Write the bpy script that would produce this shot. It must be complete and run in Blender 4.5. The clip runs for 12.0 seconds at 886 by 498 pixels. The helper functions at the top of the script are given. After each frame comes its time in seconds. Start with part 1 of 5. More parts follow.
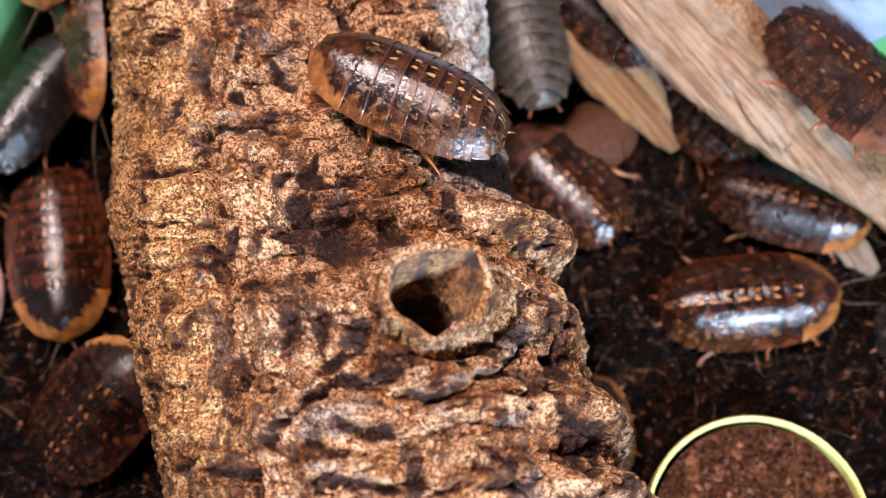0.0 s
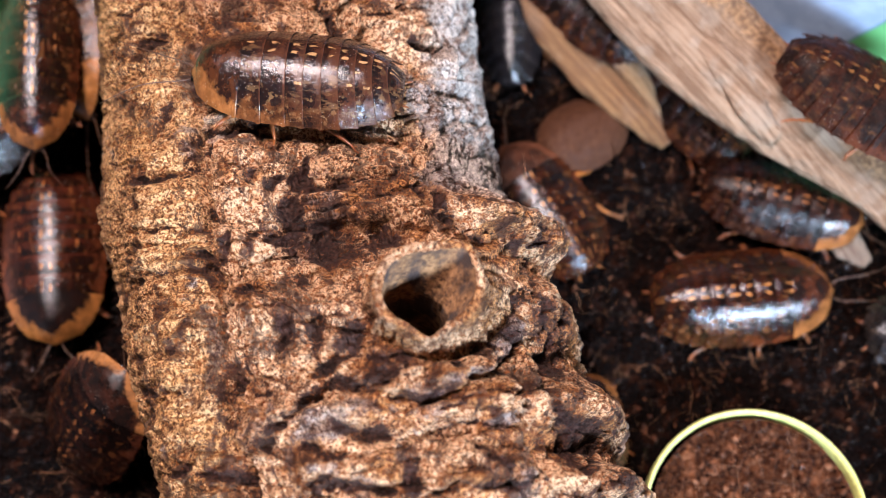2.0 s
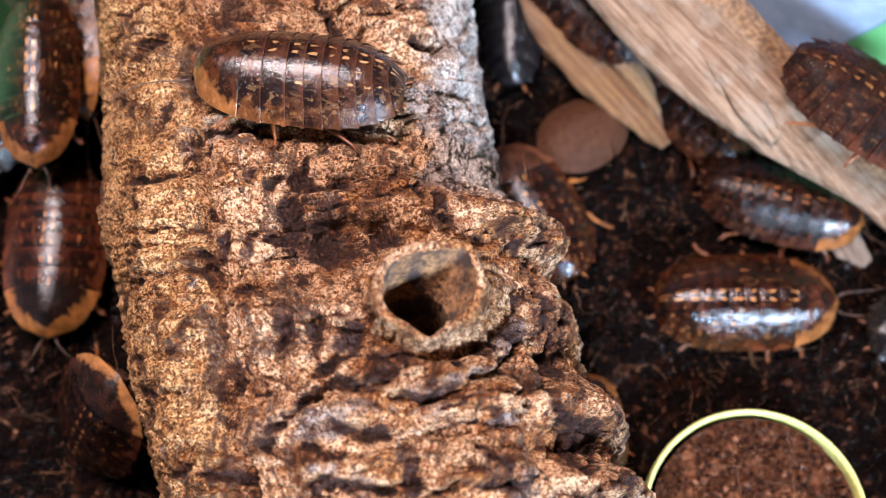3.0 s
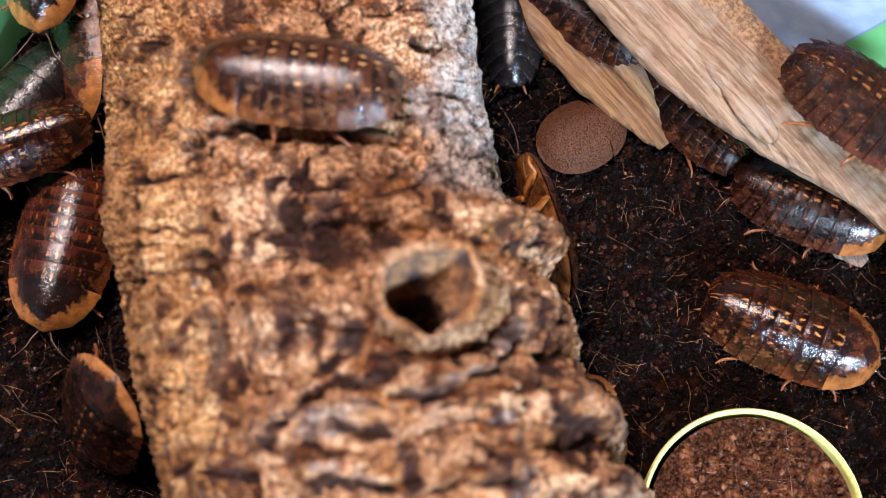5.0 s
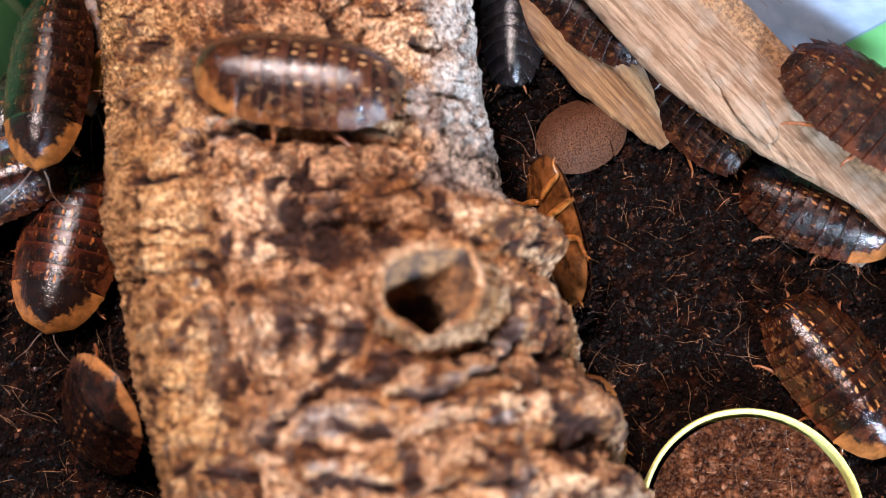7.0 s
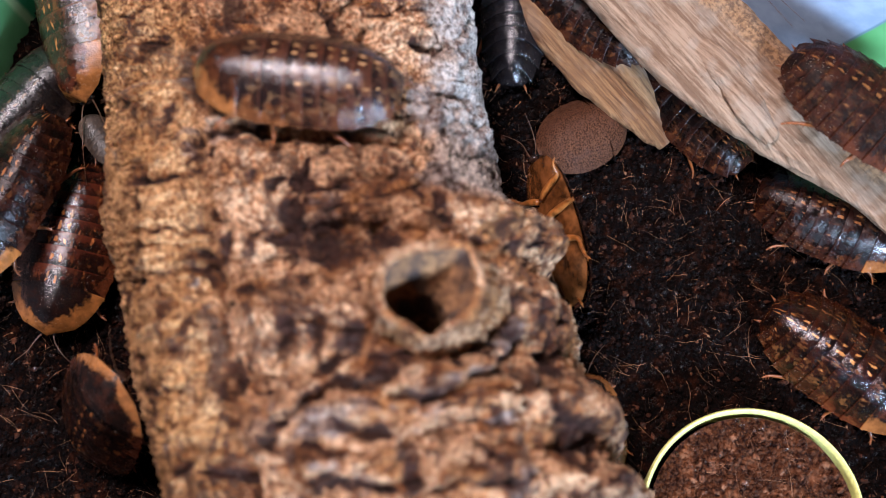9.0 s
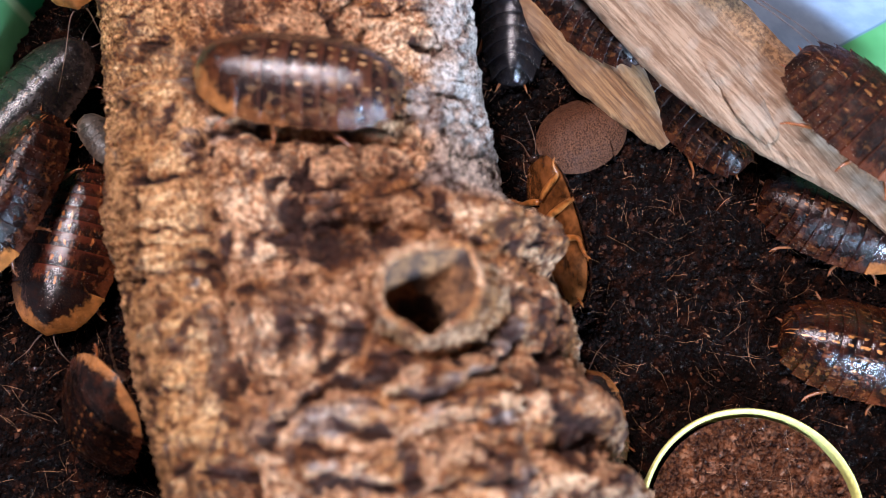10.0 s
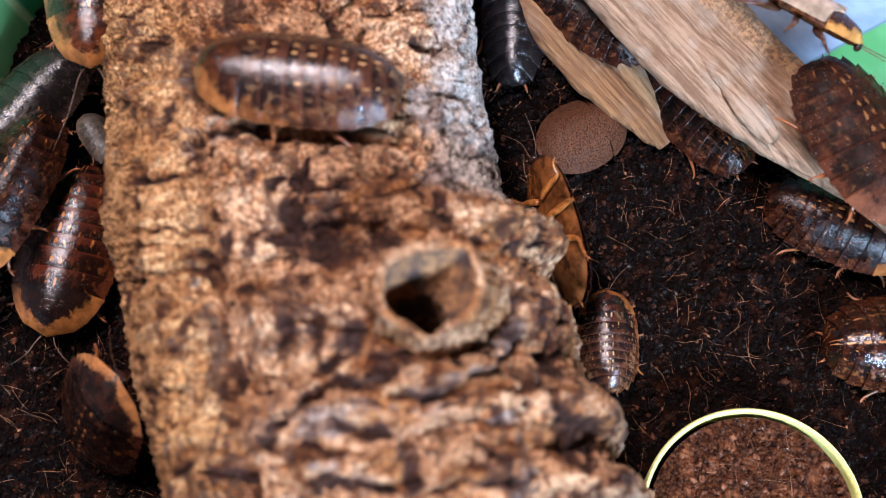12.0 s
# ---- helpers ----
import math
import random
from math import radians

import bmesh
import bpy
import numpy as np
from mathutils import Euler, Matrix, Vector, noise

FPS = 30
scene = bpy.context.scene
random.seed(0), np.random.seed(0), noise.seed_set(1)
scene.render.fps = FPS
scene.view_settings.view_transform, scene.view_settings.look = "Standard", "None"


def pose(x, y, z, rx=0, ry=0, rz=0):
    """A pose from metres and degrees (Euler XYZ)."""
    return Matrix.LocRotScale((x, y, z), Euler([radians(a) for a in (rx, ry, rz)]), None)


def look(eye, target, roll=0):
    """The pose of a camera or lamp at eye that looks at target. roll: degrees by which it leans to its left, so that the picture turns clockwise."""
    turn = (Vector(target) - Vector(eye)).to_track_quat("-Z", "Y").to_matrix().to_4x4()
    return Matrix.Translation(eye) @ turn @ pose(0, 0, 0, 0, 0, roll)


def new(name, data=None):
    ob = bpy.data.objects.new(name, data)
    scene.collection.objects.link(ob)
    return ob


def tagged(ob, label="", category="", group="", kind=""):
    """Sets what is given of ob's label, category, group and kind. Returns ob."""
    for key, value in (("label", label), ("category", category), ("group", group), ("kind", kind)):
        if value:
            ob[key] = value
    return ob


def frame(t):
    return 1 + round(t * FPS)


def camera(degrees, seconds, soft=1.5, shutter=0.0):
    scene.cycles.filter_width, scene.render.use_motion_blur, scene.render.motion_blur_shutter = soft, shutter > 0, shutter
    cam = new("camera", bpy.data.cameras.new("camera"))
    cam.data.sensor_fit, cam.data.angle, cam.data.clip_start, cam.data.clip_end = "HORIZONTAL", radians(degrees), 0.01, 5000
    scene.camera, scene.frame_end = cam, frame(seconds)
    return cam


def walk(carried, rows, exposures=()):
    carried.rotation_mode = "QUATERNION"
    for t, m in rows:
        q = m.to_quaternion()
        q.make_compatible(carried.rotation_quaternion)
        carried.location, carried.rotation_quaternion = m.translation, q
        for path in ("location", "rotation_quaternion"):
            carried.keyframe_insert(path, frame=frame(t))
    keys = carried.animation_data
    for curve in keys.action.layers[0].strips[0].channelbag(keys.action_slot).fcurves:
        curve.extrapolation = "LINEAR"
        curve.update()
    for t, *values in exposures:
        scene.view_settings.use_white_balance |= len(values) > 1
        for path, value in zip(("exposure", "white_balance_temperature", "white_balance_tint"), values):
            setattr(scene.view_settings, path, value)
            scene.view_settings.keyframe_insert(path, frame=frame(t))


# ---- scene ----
cam = camera(34, 12.0, 0.95)
# the lens focuses on the log first, then the focus is pulled to the soil
focus_mark = new("focus_mark")
cam.data.dof.use_dof, cam.data.dof.focus_object, cam.data.dof.aperture_fstop = True, focus_mark, 11.0
walk(focus_mark, [(0, pose(0, 0, 0.067)), (3.3, pose(0, 0, 0.067)), (4.5, pose(0, 0, 0.004)), (12, pose(0, 0, 0.004))])
walk(cam, [
    (0, look((0, -0.08997, 0.33576), (-0.00190, 0, 0))),
    (0.5, look((0, -0.08997, 0.33576), (-0.00115, 0, 0))),
    (1, look((0, -0.08997, 0.33576), (-0.00054, 0, 0))),
    (1.5, look((0, -0.08997, 0.33576), (-0.00024, 0, 0))),
    (2, look((0, -0.08997, 0.33576), (-0.00005, 0, 0))),
    (3.2, look((0, -0.08997, 0.33576), (-0.00005, 0, 0))),
    (4.8, look((0, -0.09059, 0.33807), (-0.00005, 0, 0))),
    (12, look((0, -0.09059, 0.33807), (-0.00005, 0, 0))),
], exposures=[(0, -0.05, 6550, 10), (1, -0.05, 6450, 10), (2, -0.03, 6300, 10), (3.2, -0.02, 6250, 10), (4.8, -0.05, 6500, 10), (5.5, -0.05, 6600, 10), (7, 0.06, 6600, 10), (7.2, 0.06, 6600, 10), (8.8, -0.30, 6000, 10), (9.5, -0.20, 6000, 10), (10.5, -0.09, 5900, 10), (12, -0.10, 6000, 10)])

# ---- world and lights ----
world = bpy.data.worlds.new("sky")
scene.world = world
world.use_nodes = True
sky = world.node_tree.nodes.new("ShaderNodeTexSky")
sky.sky_type, sky.sun_disc = "NISHITA", False
sky.sun_elevation, sky.sun_rotation = radians(50), radians(-60)
world.node_tree.nodes["Background"].inputs["Strength"].default_value = 0.004
world.node_tree.links.new(sky.outputs[0], world.node_tree.nodes["Background"].inputs["Color"])


def area_lamp(name, eye, target, size, power, colour):
    data = bpy.data.lights.new(name, "AREA")
    data.shape, data.size, data.energy, data.color = "SQUARE", size, power, colour
    ob = new(name, data)
    ob.matrix_world = look(eye, target)
    return ob


area_lamp("room_lamp", (-0.22, 0.20, 0.93), (0, 0, 0), 0.28, 22.0, (1.0, 0.835, 0.82))
area_lamp("window_light", (0.46, -0.76, 0.54), (0, 0, 0), 0.19, 38.0, (0.62, 0.78, 1.0))
scene.view_settings.exposure = 0.0


# ---- noise for shapes ----
def lattice_noise(x, y, z, seed=0):
    """Smooth noise in -1..1 for arrays of places."""
    x, y, z = (np.asarray(a, float) for a in np.broadcast_arrays(x, y, z))
    xi, yi, zi = (np.floor(a).astype(np.int64) for a in (x, y, z))
    fx, fy, fz = x - xi, y - yi, z - zi
    fx, fy, fz = (f * f * f * (f * (f * 6 - 15) + 10) for f in (fx, fy, fz))

    def corner(a, b, c):
        h = (a * 374761393 + b * 668265263 + c * 2147483647 + seed * 974634777) & 0xFFFFFFFF
        h = ((h ^ (h >> 13)) * 1274126177) & 0xFFFFFFFF
        h = ((h ^ (h >> 16)) * 2246822519) & 0xFFFFFFFF
        return ((h ^ (h >> 15)) & 0xFFFF) / 32767.5 - 1.0

    def along(b, c):
        return corner(xi, b, c) * (1 - fx) + corner(xi + 1, b, c) * fx
    low = along(yi, zi) * (1 - fy) + along(yi + 1, zi) * fy
    high = along(yi, zi + 1) * (1 - fy) + along(yi + 1, zi + 1) * fy
    return low * (1 - fz) + high * fz


def layered(x, y, z, octaves=4, seed=0, ridged=False):
    total, size, weight = 0.0, 1.0, 0.0
    for k in range(octaves):
        f = 2.03 ** k
        n = lattice_noise(x * f + 7.1 * k, y * f - 3.3 * k, z * f + 1.7 * k, seed + k)
        total = total + size * (1 - 2 * np.abs(n) if ridged else n)
        weight += size
        size *= 0.5
    return total / weight


def bell(d2):
    return np.exp(-d2)


# ---- mesh helpers ----
def mesh_object(name, verts, faces, material, parent=None, label="", smooth=True, uvs=None):
    me = bpy.data.meshes.new(name)
    me.from_pydata([tuple(v) for v in verts], [], [tuple(f) for f in faces])
    if uvs is not None:
        layer = me.uv_layers.new(name="UVMap")
        idx = np.empty(len(me.loops), dtype=np.int32)
        me.loops.foreach_get("vertex_index", idx)
        layer.data.foreach_set("uv", np.asarray(uvs, dtype=np.float32)[idx].ravel())
    me.materials.append(material)
    if smooth:
        me.polygons.foreach_set("use_smooth", [True] * len(me.polygons))
    me.update()
    ob = new(name, me)
    if parent:
        ob.parent = parent
    if label:
        ob["label"] = label
    return ob


def grid_faces(rows, cols, start=0, wrap=False):
    r, c = np.meshgrid(np.arange(rows - 1), np.arange(cols if wrap else cols - 1), indexing="ij")
    d = (c + 1) % cols
    return (start + np.stack([r * cols + c, r * cols + d, (r + 1) * cols + d, (r + 1) * cols + c], -1)).reshape(-1, 4).tolist()


def sheet_object(name, points, material, parent=None, label=""):
    """A smooth sheet from a rows x columns x 3 array of places."""
    rows, cols = points.shape[:2]
    r, c = np.meshgrid(np.arange(rows - 1), np.arange(cols - 1), indexing="ij")
    loops = np.stack([r * cols + c, r * cols + c + 1, (r + 1) * cols + c + 1, (r + 1) * cols + c], -1).astype(np.int32).ravel()
    me = bpy.data.meshes.new(name)
    me.vertices.add(rows * cols)
    me.vertices.foreach_set("co", points.astype(np.float32).ravel())
    me.loops.add(len(loops))
    me.loops.foreach_set("vertex_index", loops)
    n = len(loops) // 4
    me.polygons.add(n)
    me.polygons.foreach_set("loop_start", np.arange(n, dtype=np.int32) * 4)
    me.polygons.foreach_set("use_smooth", np.ones(n, dtype=bool))
    me.materials.append(material)
    me.update(calc_edges=True)
    ob = new(name, me)
    if parent:
        ob.parent = parent
    if label:
        ob["label"] = label
    return ob


def tube(verts, faces, path, radii, sides=6):
    """Adds a closed tapering tube along path to the lists."""
    path = [Vector(p) for p in path]
    start = len(verts)
    side = None
    for i, p in enumerate(path):
        way = (path[min(i + 1, len(path) - 1)] - path[max(i - 1, 0)]).normalized()
        if side is None:
            side = way.cross(Vector((0.31, 0.17, 0.93))).normalized()
        side = (side - way * side.dot(way)).normalized()
        up = way.cross(side)
        for k in range(sides):
            a = 2 * math.pi * k / sides
            verts.append(p + (side * math.cos(a) + up * math.sin(a)) * radii[i])
    faces.extend(grid_faces(len(path), sides, start, wrap=True))
    faces.append(list(range(start + sides - 1, start - 1, -1)))
    end = start + (len(path) - 1) * sides
    faces.append(list(range(end, end + sides)))


def bend(points, steps=5):
    """A smooth line through points."""
    pts = [Vector(p) for p in points]
    out = []
    for i in range(len(pts) - 1):
        a, b, c, d = pts[max(i - 1, 0)], pts[i], pts[i + 1], pts[min(i + 2, len(pts) - 1)]
        for k in range(steps):
            t = k / steps
            out.append(0.5 * (2 * b + (c - a) * t + (2 * a - 5 * b + 4 * c - d) * t * t + (3 * b - a - 3 * c + d) * t ** 3))
    return out + [pts[-1]]


# ---- material helpers ----
class Nodes:
    def __init__(self, name):
        self.material = bpy.data.materials.new(name)
        self.material.use_nodes = True
        self.tree = self.material.node_tree
        self.shader = self.tree.nodes["Principled BSDF"]
        self.coords = self.tree.nodes.new("ShaderNodeTexCoord")

    def put(self, socket, value):
        if isinstance(value, bpy.types.NodeSocket):
            self.tree.links.new(value, socket)
        elif value is not None:
            socket.default_value = (*value, 1) if isinstance(value, tuple) and len(value) == 3 and socket.type == "RGBA" else value

    def place(self, stretch=(1, 1, 1), turn=(0, 0, 0), source="Object"):
        n = self.tree.nodes.new("ShaderNodeMapping")
        n.vector_type = "TEXTURE"
        n.inputs["Scale"].default_value = [1 / k for k in stretch]
        n.inputs["Rotation"].default_value = turn
        self.put(n.inputs["Vector"], self.coords.outputs[source])
        return n.outputs[0]

    def noise(self, scale, detail=4, rough=0.55, where=None, distort=0.0):
        n = self.tree.nodes.new("ShaderNodeTexNoise")
        n.inputs["Scale"].default_value, n.inputs["Detail"].default_value = scale, detail
        n.inputs["Roughness"].default_value, n.inputs["Distortion"].default_value = rough, distort
        self.put(n.inputs["Vector"], where or self.coords.outputs["Object"])
        return n.outputs["Fac"]

    def cells(self, scale, where=None, feature="F1"):
        n = self.tree.nodes.new("ShaderNodeTexVoronoi")
        n.feature = feature
        n.inputs["Scale"].default_value = scale
        self.put(n.inputs["Vector"], where or self.coords.outputs["Object"])
        return n.outputs["Distance"]

    def math(self, op, a, b=0.0, c=0.0):
        n = self.tree.nodes.new("ShaderNodeMath")
        n.operation = op
        for socket, v in zip(n.inputs, (a, b, c)):
            self.put(socket, v)
        return n.outputs[0]

    def span(self, v, a, b, lo=0.0, hi=1.0):
        n = self.tree.nodes.new("ShaderNodeMapRange")
        n.interpolation_type = "SMOOTHSTEP"
        for key, val in (("Value", v), ("From Min", a), ("From Max", b), ("To Min", lo), ("To Max", hi)):
            self.put(n.inputs[key], val)
        return n.outputs[0]

    def mix(self, f, a, b):
        n = self.tree.nodes.new("ShaderNodeMix")
        n.data_type = "RGBA"
        self.put(n.inputs[0], f)
        self.put(n.inputs[6], a)
        self.put(n.inputs[7], b)
        return n.outputs[2]

    def axes(self, vector):
        n = self.tree.nodes.new("ShaderNodeSeparateXYZ")
        self.put(n.inputs[0], vector)
        return n.outputs

    def bump(self, height, strength=0.5, distance=0.0005):
        n = self.tree.nodes.new("ShaderNodeBump")
        n.inputs["Strength"].default_value, n.inputs["Distance"].default_value = strength, distance
        self.put(n.inputs["Height"], height)
        self.put(self.shader.inputs["Normal"], n.outputs[0])

    def done(self, colour, rough, **more):
        self.put(self.shader.inputs["Base Color"], colour)
        self.put(self.shader.inputs["Roughness"], rough)
        for key, v in more.items():
            self.put(self.shader.inputs[key.replace("_", " ")], v)
        return self.material


def soil_material(name, dark, light, red, red_amount, gloss=0.18):
    m = Nodes(name)
    big, fine, grit = m.noise(45, 3), m.noise(900, 5, 0.7), m.cells(700)
    col = m.mix(m.span(fine, 0.35, 0.7), dark, light)
    col = m.mix(m.math("MULTIPLY", m.span(m.noise(260, 4), 0.5, 0.7), m.span(big, 0.3, 0.62, 0.1, red_amount)), col, red)
    m.bump(m.math("ADD", fine, grit), 0.9, 0.0008)
    wet = m.span(m.noise(480, 3, 0.6), 0.60, 0.65)
    return m.done(col, m.span(wet, 0.0, 1.0, 0.95, 0.25), Specular_IOR_Level=m.span(wet, 0.0, 1.0, gloss * 0.35, gloss * 3.0))


def cork_material(name="cork_bark", char_shade_amount=0.95, ashen=0.75):
    """Cork: fibrous tan and ochre, weathered grey in places, charred, with furrow shade painted dark."""
    m = Nodes(name)
    x, y, z = m.axes(m.coords.outputs["Object"])
    flow = m.place((1.3, 0.75, 1.3), (0.5, 0.4, 0.3))

    def attribute(key):
        n = m.tree.nodes.new("ShaderNodeAttribute")
        n.attribute_name = key
        return n.outputs["Fac"]

    def off(v, k):
        return m.math("MULTIPLY", m.math("SUBTRACT", v, 0.5), k)
    large, mid = m.noise(40, 4, 0.58, flow, 0.9), m.noise(150, 5, 0.62, flow, 0.9)
    patch = m.noise(85, 4)
    fine, tiny = m.noise(1300, 4, 0.72), m.noise(3800, 3, 0.7)
    grains = m.noise(620, 4, 0.7, m.place((0.7, 1.7, 0.7), (0.1, 0.2, 0.25)), 0.8)
    flake = m.cells(900, flow)
    band = m.span(m.math("ADD", m.math("ADD", x, m.math("MULTIPLY", y, 0.16)), off(large, 0.012)), -0.052, -0.044, 1.0, 0.0)
    tan = m.mix(m.span(fine, 0.42, 0.54), (0.33, 0.105, 0.032), (1.0, 0.625, 0.36))
    rust = m.mix(m.span(fine, 0.42, 0.58), (0.17, 0.048, 0.014), (0.74, 0.33, 0.115))
    tan = m.mix(m.span(m.math("ADD", patch, off(grains, 0.35)), 0.47, 0.60), tan, rust)
    ochre = m.mix(m.span(fine, 0.42, 0.56), (0.27, 0.086, 0.020), (0.95, 0.54, 0.22))
    col = m.mix(m.math("MULTIPLY", band, 0.75), tan, ochre)
    pale = m.mix(m.span(fine, 0.38, 0.62), (0.42, 0.365, 0.335), (0.84, 0.75, 0.67))
    grey_side = m.math("MULTIPLY", m.span(m.math("ADD", x, m.math("MULTIPLY", large, 0.016)), 0.001, 0.011), m.span(y, -0.009, 0.001))
    col = m.mix(m.math("MULTIPLY", grey_side, 0.9), col, pale)
    ash = m.mix(m.span(grains, 0.38, 0.60), (0.15, 0.125, 0.13), (0.56, 0.48, 0.43))
    worn = m.math("ADD", attribute("weathered"), m.span(m.noise(60, 4, 0.6), 0.53, 0.66, 0.0, 0.6))
    col = m.mix(m.math("MULTIPLY", m.span(m.math("ADD", worn, off(mid, 1.4)), 0.35, 0.75), ashen), col, ash)
    # brown clots and dark specks between the fibres
    clot = m.span(m.math("ADD", m.noise(420, 5, 0.72, flow, 0.6), off(mid, 0.6)), 0.55, 0.60, 0.0, 0.75)
    col = m.mix(clot, col, m.mix(m.span(fine, 0.4, 0.6), (0.06, 0.020, 0.010), (0.20, 0.068, 0.024)))
    thread = m.span(m.math("ADD", m.math("ABSOLUTE", m.math("SUBTRACT", m.noise(95, 5, 0.6, flow, 1.2), 0.5)), off(fine, 0.06)), 0.003, 0.016, 0.75, 0.0)
    thread = m.math("MULTIPLY", thread, m.span(m.noise(45, 2), 0.42, 0.56))
    # char in patches; the shade of furrows, cracks and hollows is painted in too
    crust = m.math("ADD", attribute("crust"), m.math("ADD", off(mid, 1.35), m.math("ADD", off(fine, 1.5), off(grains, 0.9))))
    char_shade_fringe = m.math("MULTIPLY", m.math("SUBTRACT", 1.0, grey_side), m.span(m.math("ADD", crust, off(patch, 0.8)), 0.06, 0.50, 0.0, 0.55))
    col = m.mix(m.math("MULTIPLY", char_shade_fringe, char_shade_amount), col, m.mix(m.span(grains, 0.38, 0.62), (0.060, 0.020, 0.009), (0.26, 0.088, 0.030)))
    char_shade = m.math("MAXIMUM", m.span(crust, 0.40, 0.52), m.span(m.math("ADD", large, m.math("ADD", off(fine, 0.6), off(mid, 0.6))), 0.59, 0.62, 0.0, 0.85))
    char_shade = m.math("MAXIMUM", char_shade, m.span(m.math("ADD", mid, m.math("ADD", off(fine, 0.8), off(patch, 0.5))), 0.587, 0.617, 0.0, 0.85))
    char_shade = m.math("MULTIPLY", char_shade, m.span(attribute("crust"), -0.55, -0.1))
    char_shade = m.math("MULTIPLY", m.math("MAXIMUM", char_shade, thread), m.math("SUBTRACT", 1.0, m.math("MULTIPLY", grey_side, 0.72)))
    char_shade_tone = m.mix(m.span(m.math("ADD", fine, off(mid, 0.4)), 0.40, 0.64), (0.006, 0.003, 0.004), (0.060, 0.022, 0.017))
    col = m.mix(m.math("MULTIPLY", char_shade, char_shade_amount), col, char_shade_tone)
    speck = m.math("MULTIPLY", m.span(m.noise(1700, 3, 0.65), 0.53, 0.57), m.math("MAXIMUM", m.span(m.noise(130, 3), 0.44, 0.56), m.math("MULTIPLY", band, 0.75)))
    col = m.mix(m.math("MULTIPLY", speck, 0.7), col, (0.045, 0.018, 0.012))
    pit = m.span(m.cells(620), 0.10, 0.22, 1.0, 0.0)
    col = m.mix(m.math("MULTIPLY", pit, m.span(m.noise(90, 2), 0.47, 0.6)), col, (0.02, 0.011, 0.008))
    m.bump(m.math("ADD", m.math("MULTIPLY", mid, 1.2), m.math("ADD", m.math("MULTIPLY", grains, 1.3), m.math("ADD", m.math("MULTIPLY", fine, 1.2), m.math("ADD", flake, m.math("MULTIPLY", tiny, 0.6))))), 1.0, 0.0011)
    return m.done(col, m.math("SUBTRACT", m.span(fine, 0.3, 0.7, 0.55, 0.9), m.math("MULTIPLY", char_shade, 0.18)), Specular_IOR_Level=0.25)


def stub_inside_material():
    m = Nodes("cork_inside")
    fine, mid = m.noise(700, 4, 0.7), m.noise(150, 4, 0.6, m.place((1, 1, 0.4)))
    col = m.mix(m.span(fine, 0.3, 0.7), (0.07, 0.028, 0.011), (0.38, 0.19, 0.080))
    col = m.mix(m.span(mid, 0.45, 0.6), col, (0.045, 0.026, 0.020))
    m.bump(m.math("ADD", fine, mid), 0.7, 0.0006)
    return m.done(col, 0.9)


def wood_material(name, light, dark, turn, grey=0.3, edge=None):
    m = Nodes(name)
    grain = m.noise(110, 6, 0.72, m.place((8, 0.34, 0.5), turn), 0.5)
    line = m.noise(230, 5, 0.7, m.place((7, 0.22, 0.4), turn), 0.3)
    fine = m.noise(1800, 4, 0.7, m.place((1, 0.14, 0.3), turn))
    blot = m.noise(70, 4, 0.55)
    col = m.mix(m.span(m.math("ADD", grain, m.math("MULTIPLY", m.math("SUBTRACT", fine, 0.5), 0.5)), 0.36, 0.62), dark, light)
    col = m.mix(m.math("MULTIPLY", m.span(line, 0.50, 0.62), 0.35), col, dark)
    col = m.mix(m.math("MULTIPLY", m.span(m.math("ADD", blot, m.math("MULTIPLY", m.math("SUBTRACT", line, 0.5), 0.6)), 0.5, 0.66), 0.5), col, (0.15, 0.075, 0.036))
    col = m.mix(m.math("MULTIPLY", m.span(m.noise(110, 3), 0.52, 0.62), grey), col, (0.40, 0.33, 0.26))
    if edge:
        x, y, z = m.axes(m.coords.outputs["Object"])
        out = m.math("ADD", m.math("ADD", m.math("MULTIPLY", x, 0.72), m.math("MULTIPLY", y, 0.69)), m.math("MULTIPLY", m.math("SUBTRACT", m.noise(90, 5, 0.65), 0.5), 0.020))
        old_bark = m.mix(m.span(m.noise(900, 4, 0.7), 0.38, 0.62), (0.10, 0.045, 0.018), (0.36, 0.19, 0.085))
        col = m.mix(m.span(out, edge, edge + 0.006, 0.0, 0.8), col, old_bark)
    col = m.mix(m.span(m.cells(300), 0.03, 0.07, 0.8, 0.0), col, (0.10, 0.05, 0.03))
    m.bump(m.math("ADD", m.math("MULTIPLY", grain, 2.0), m.math("ADD", fine, m.math("MULTIPLY", line, 1.0))), 0.85, 0.0009)
    return m.done(col, m.span(fine, 0.3, 0.7, 0.55, 0.85), Specular_IOR_Level=0.3)


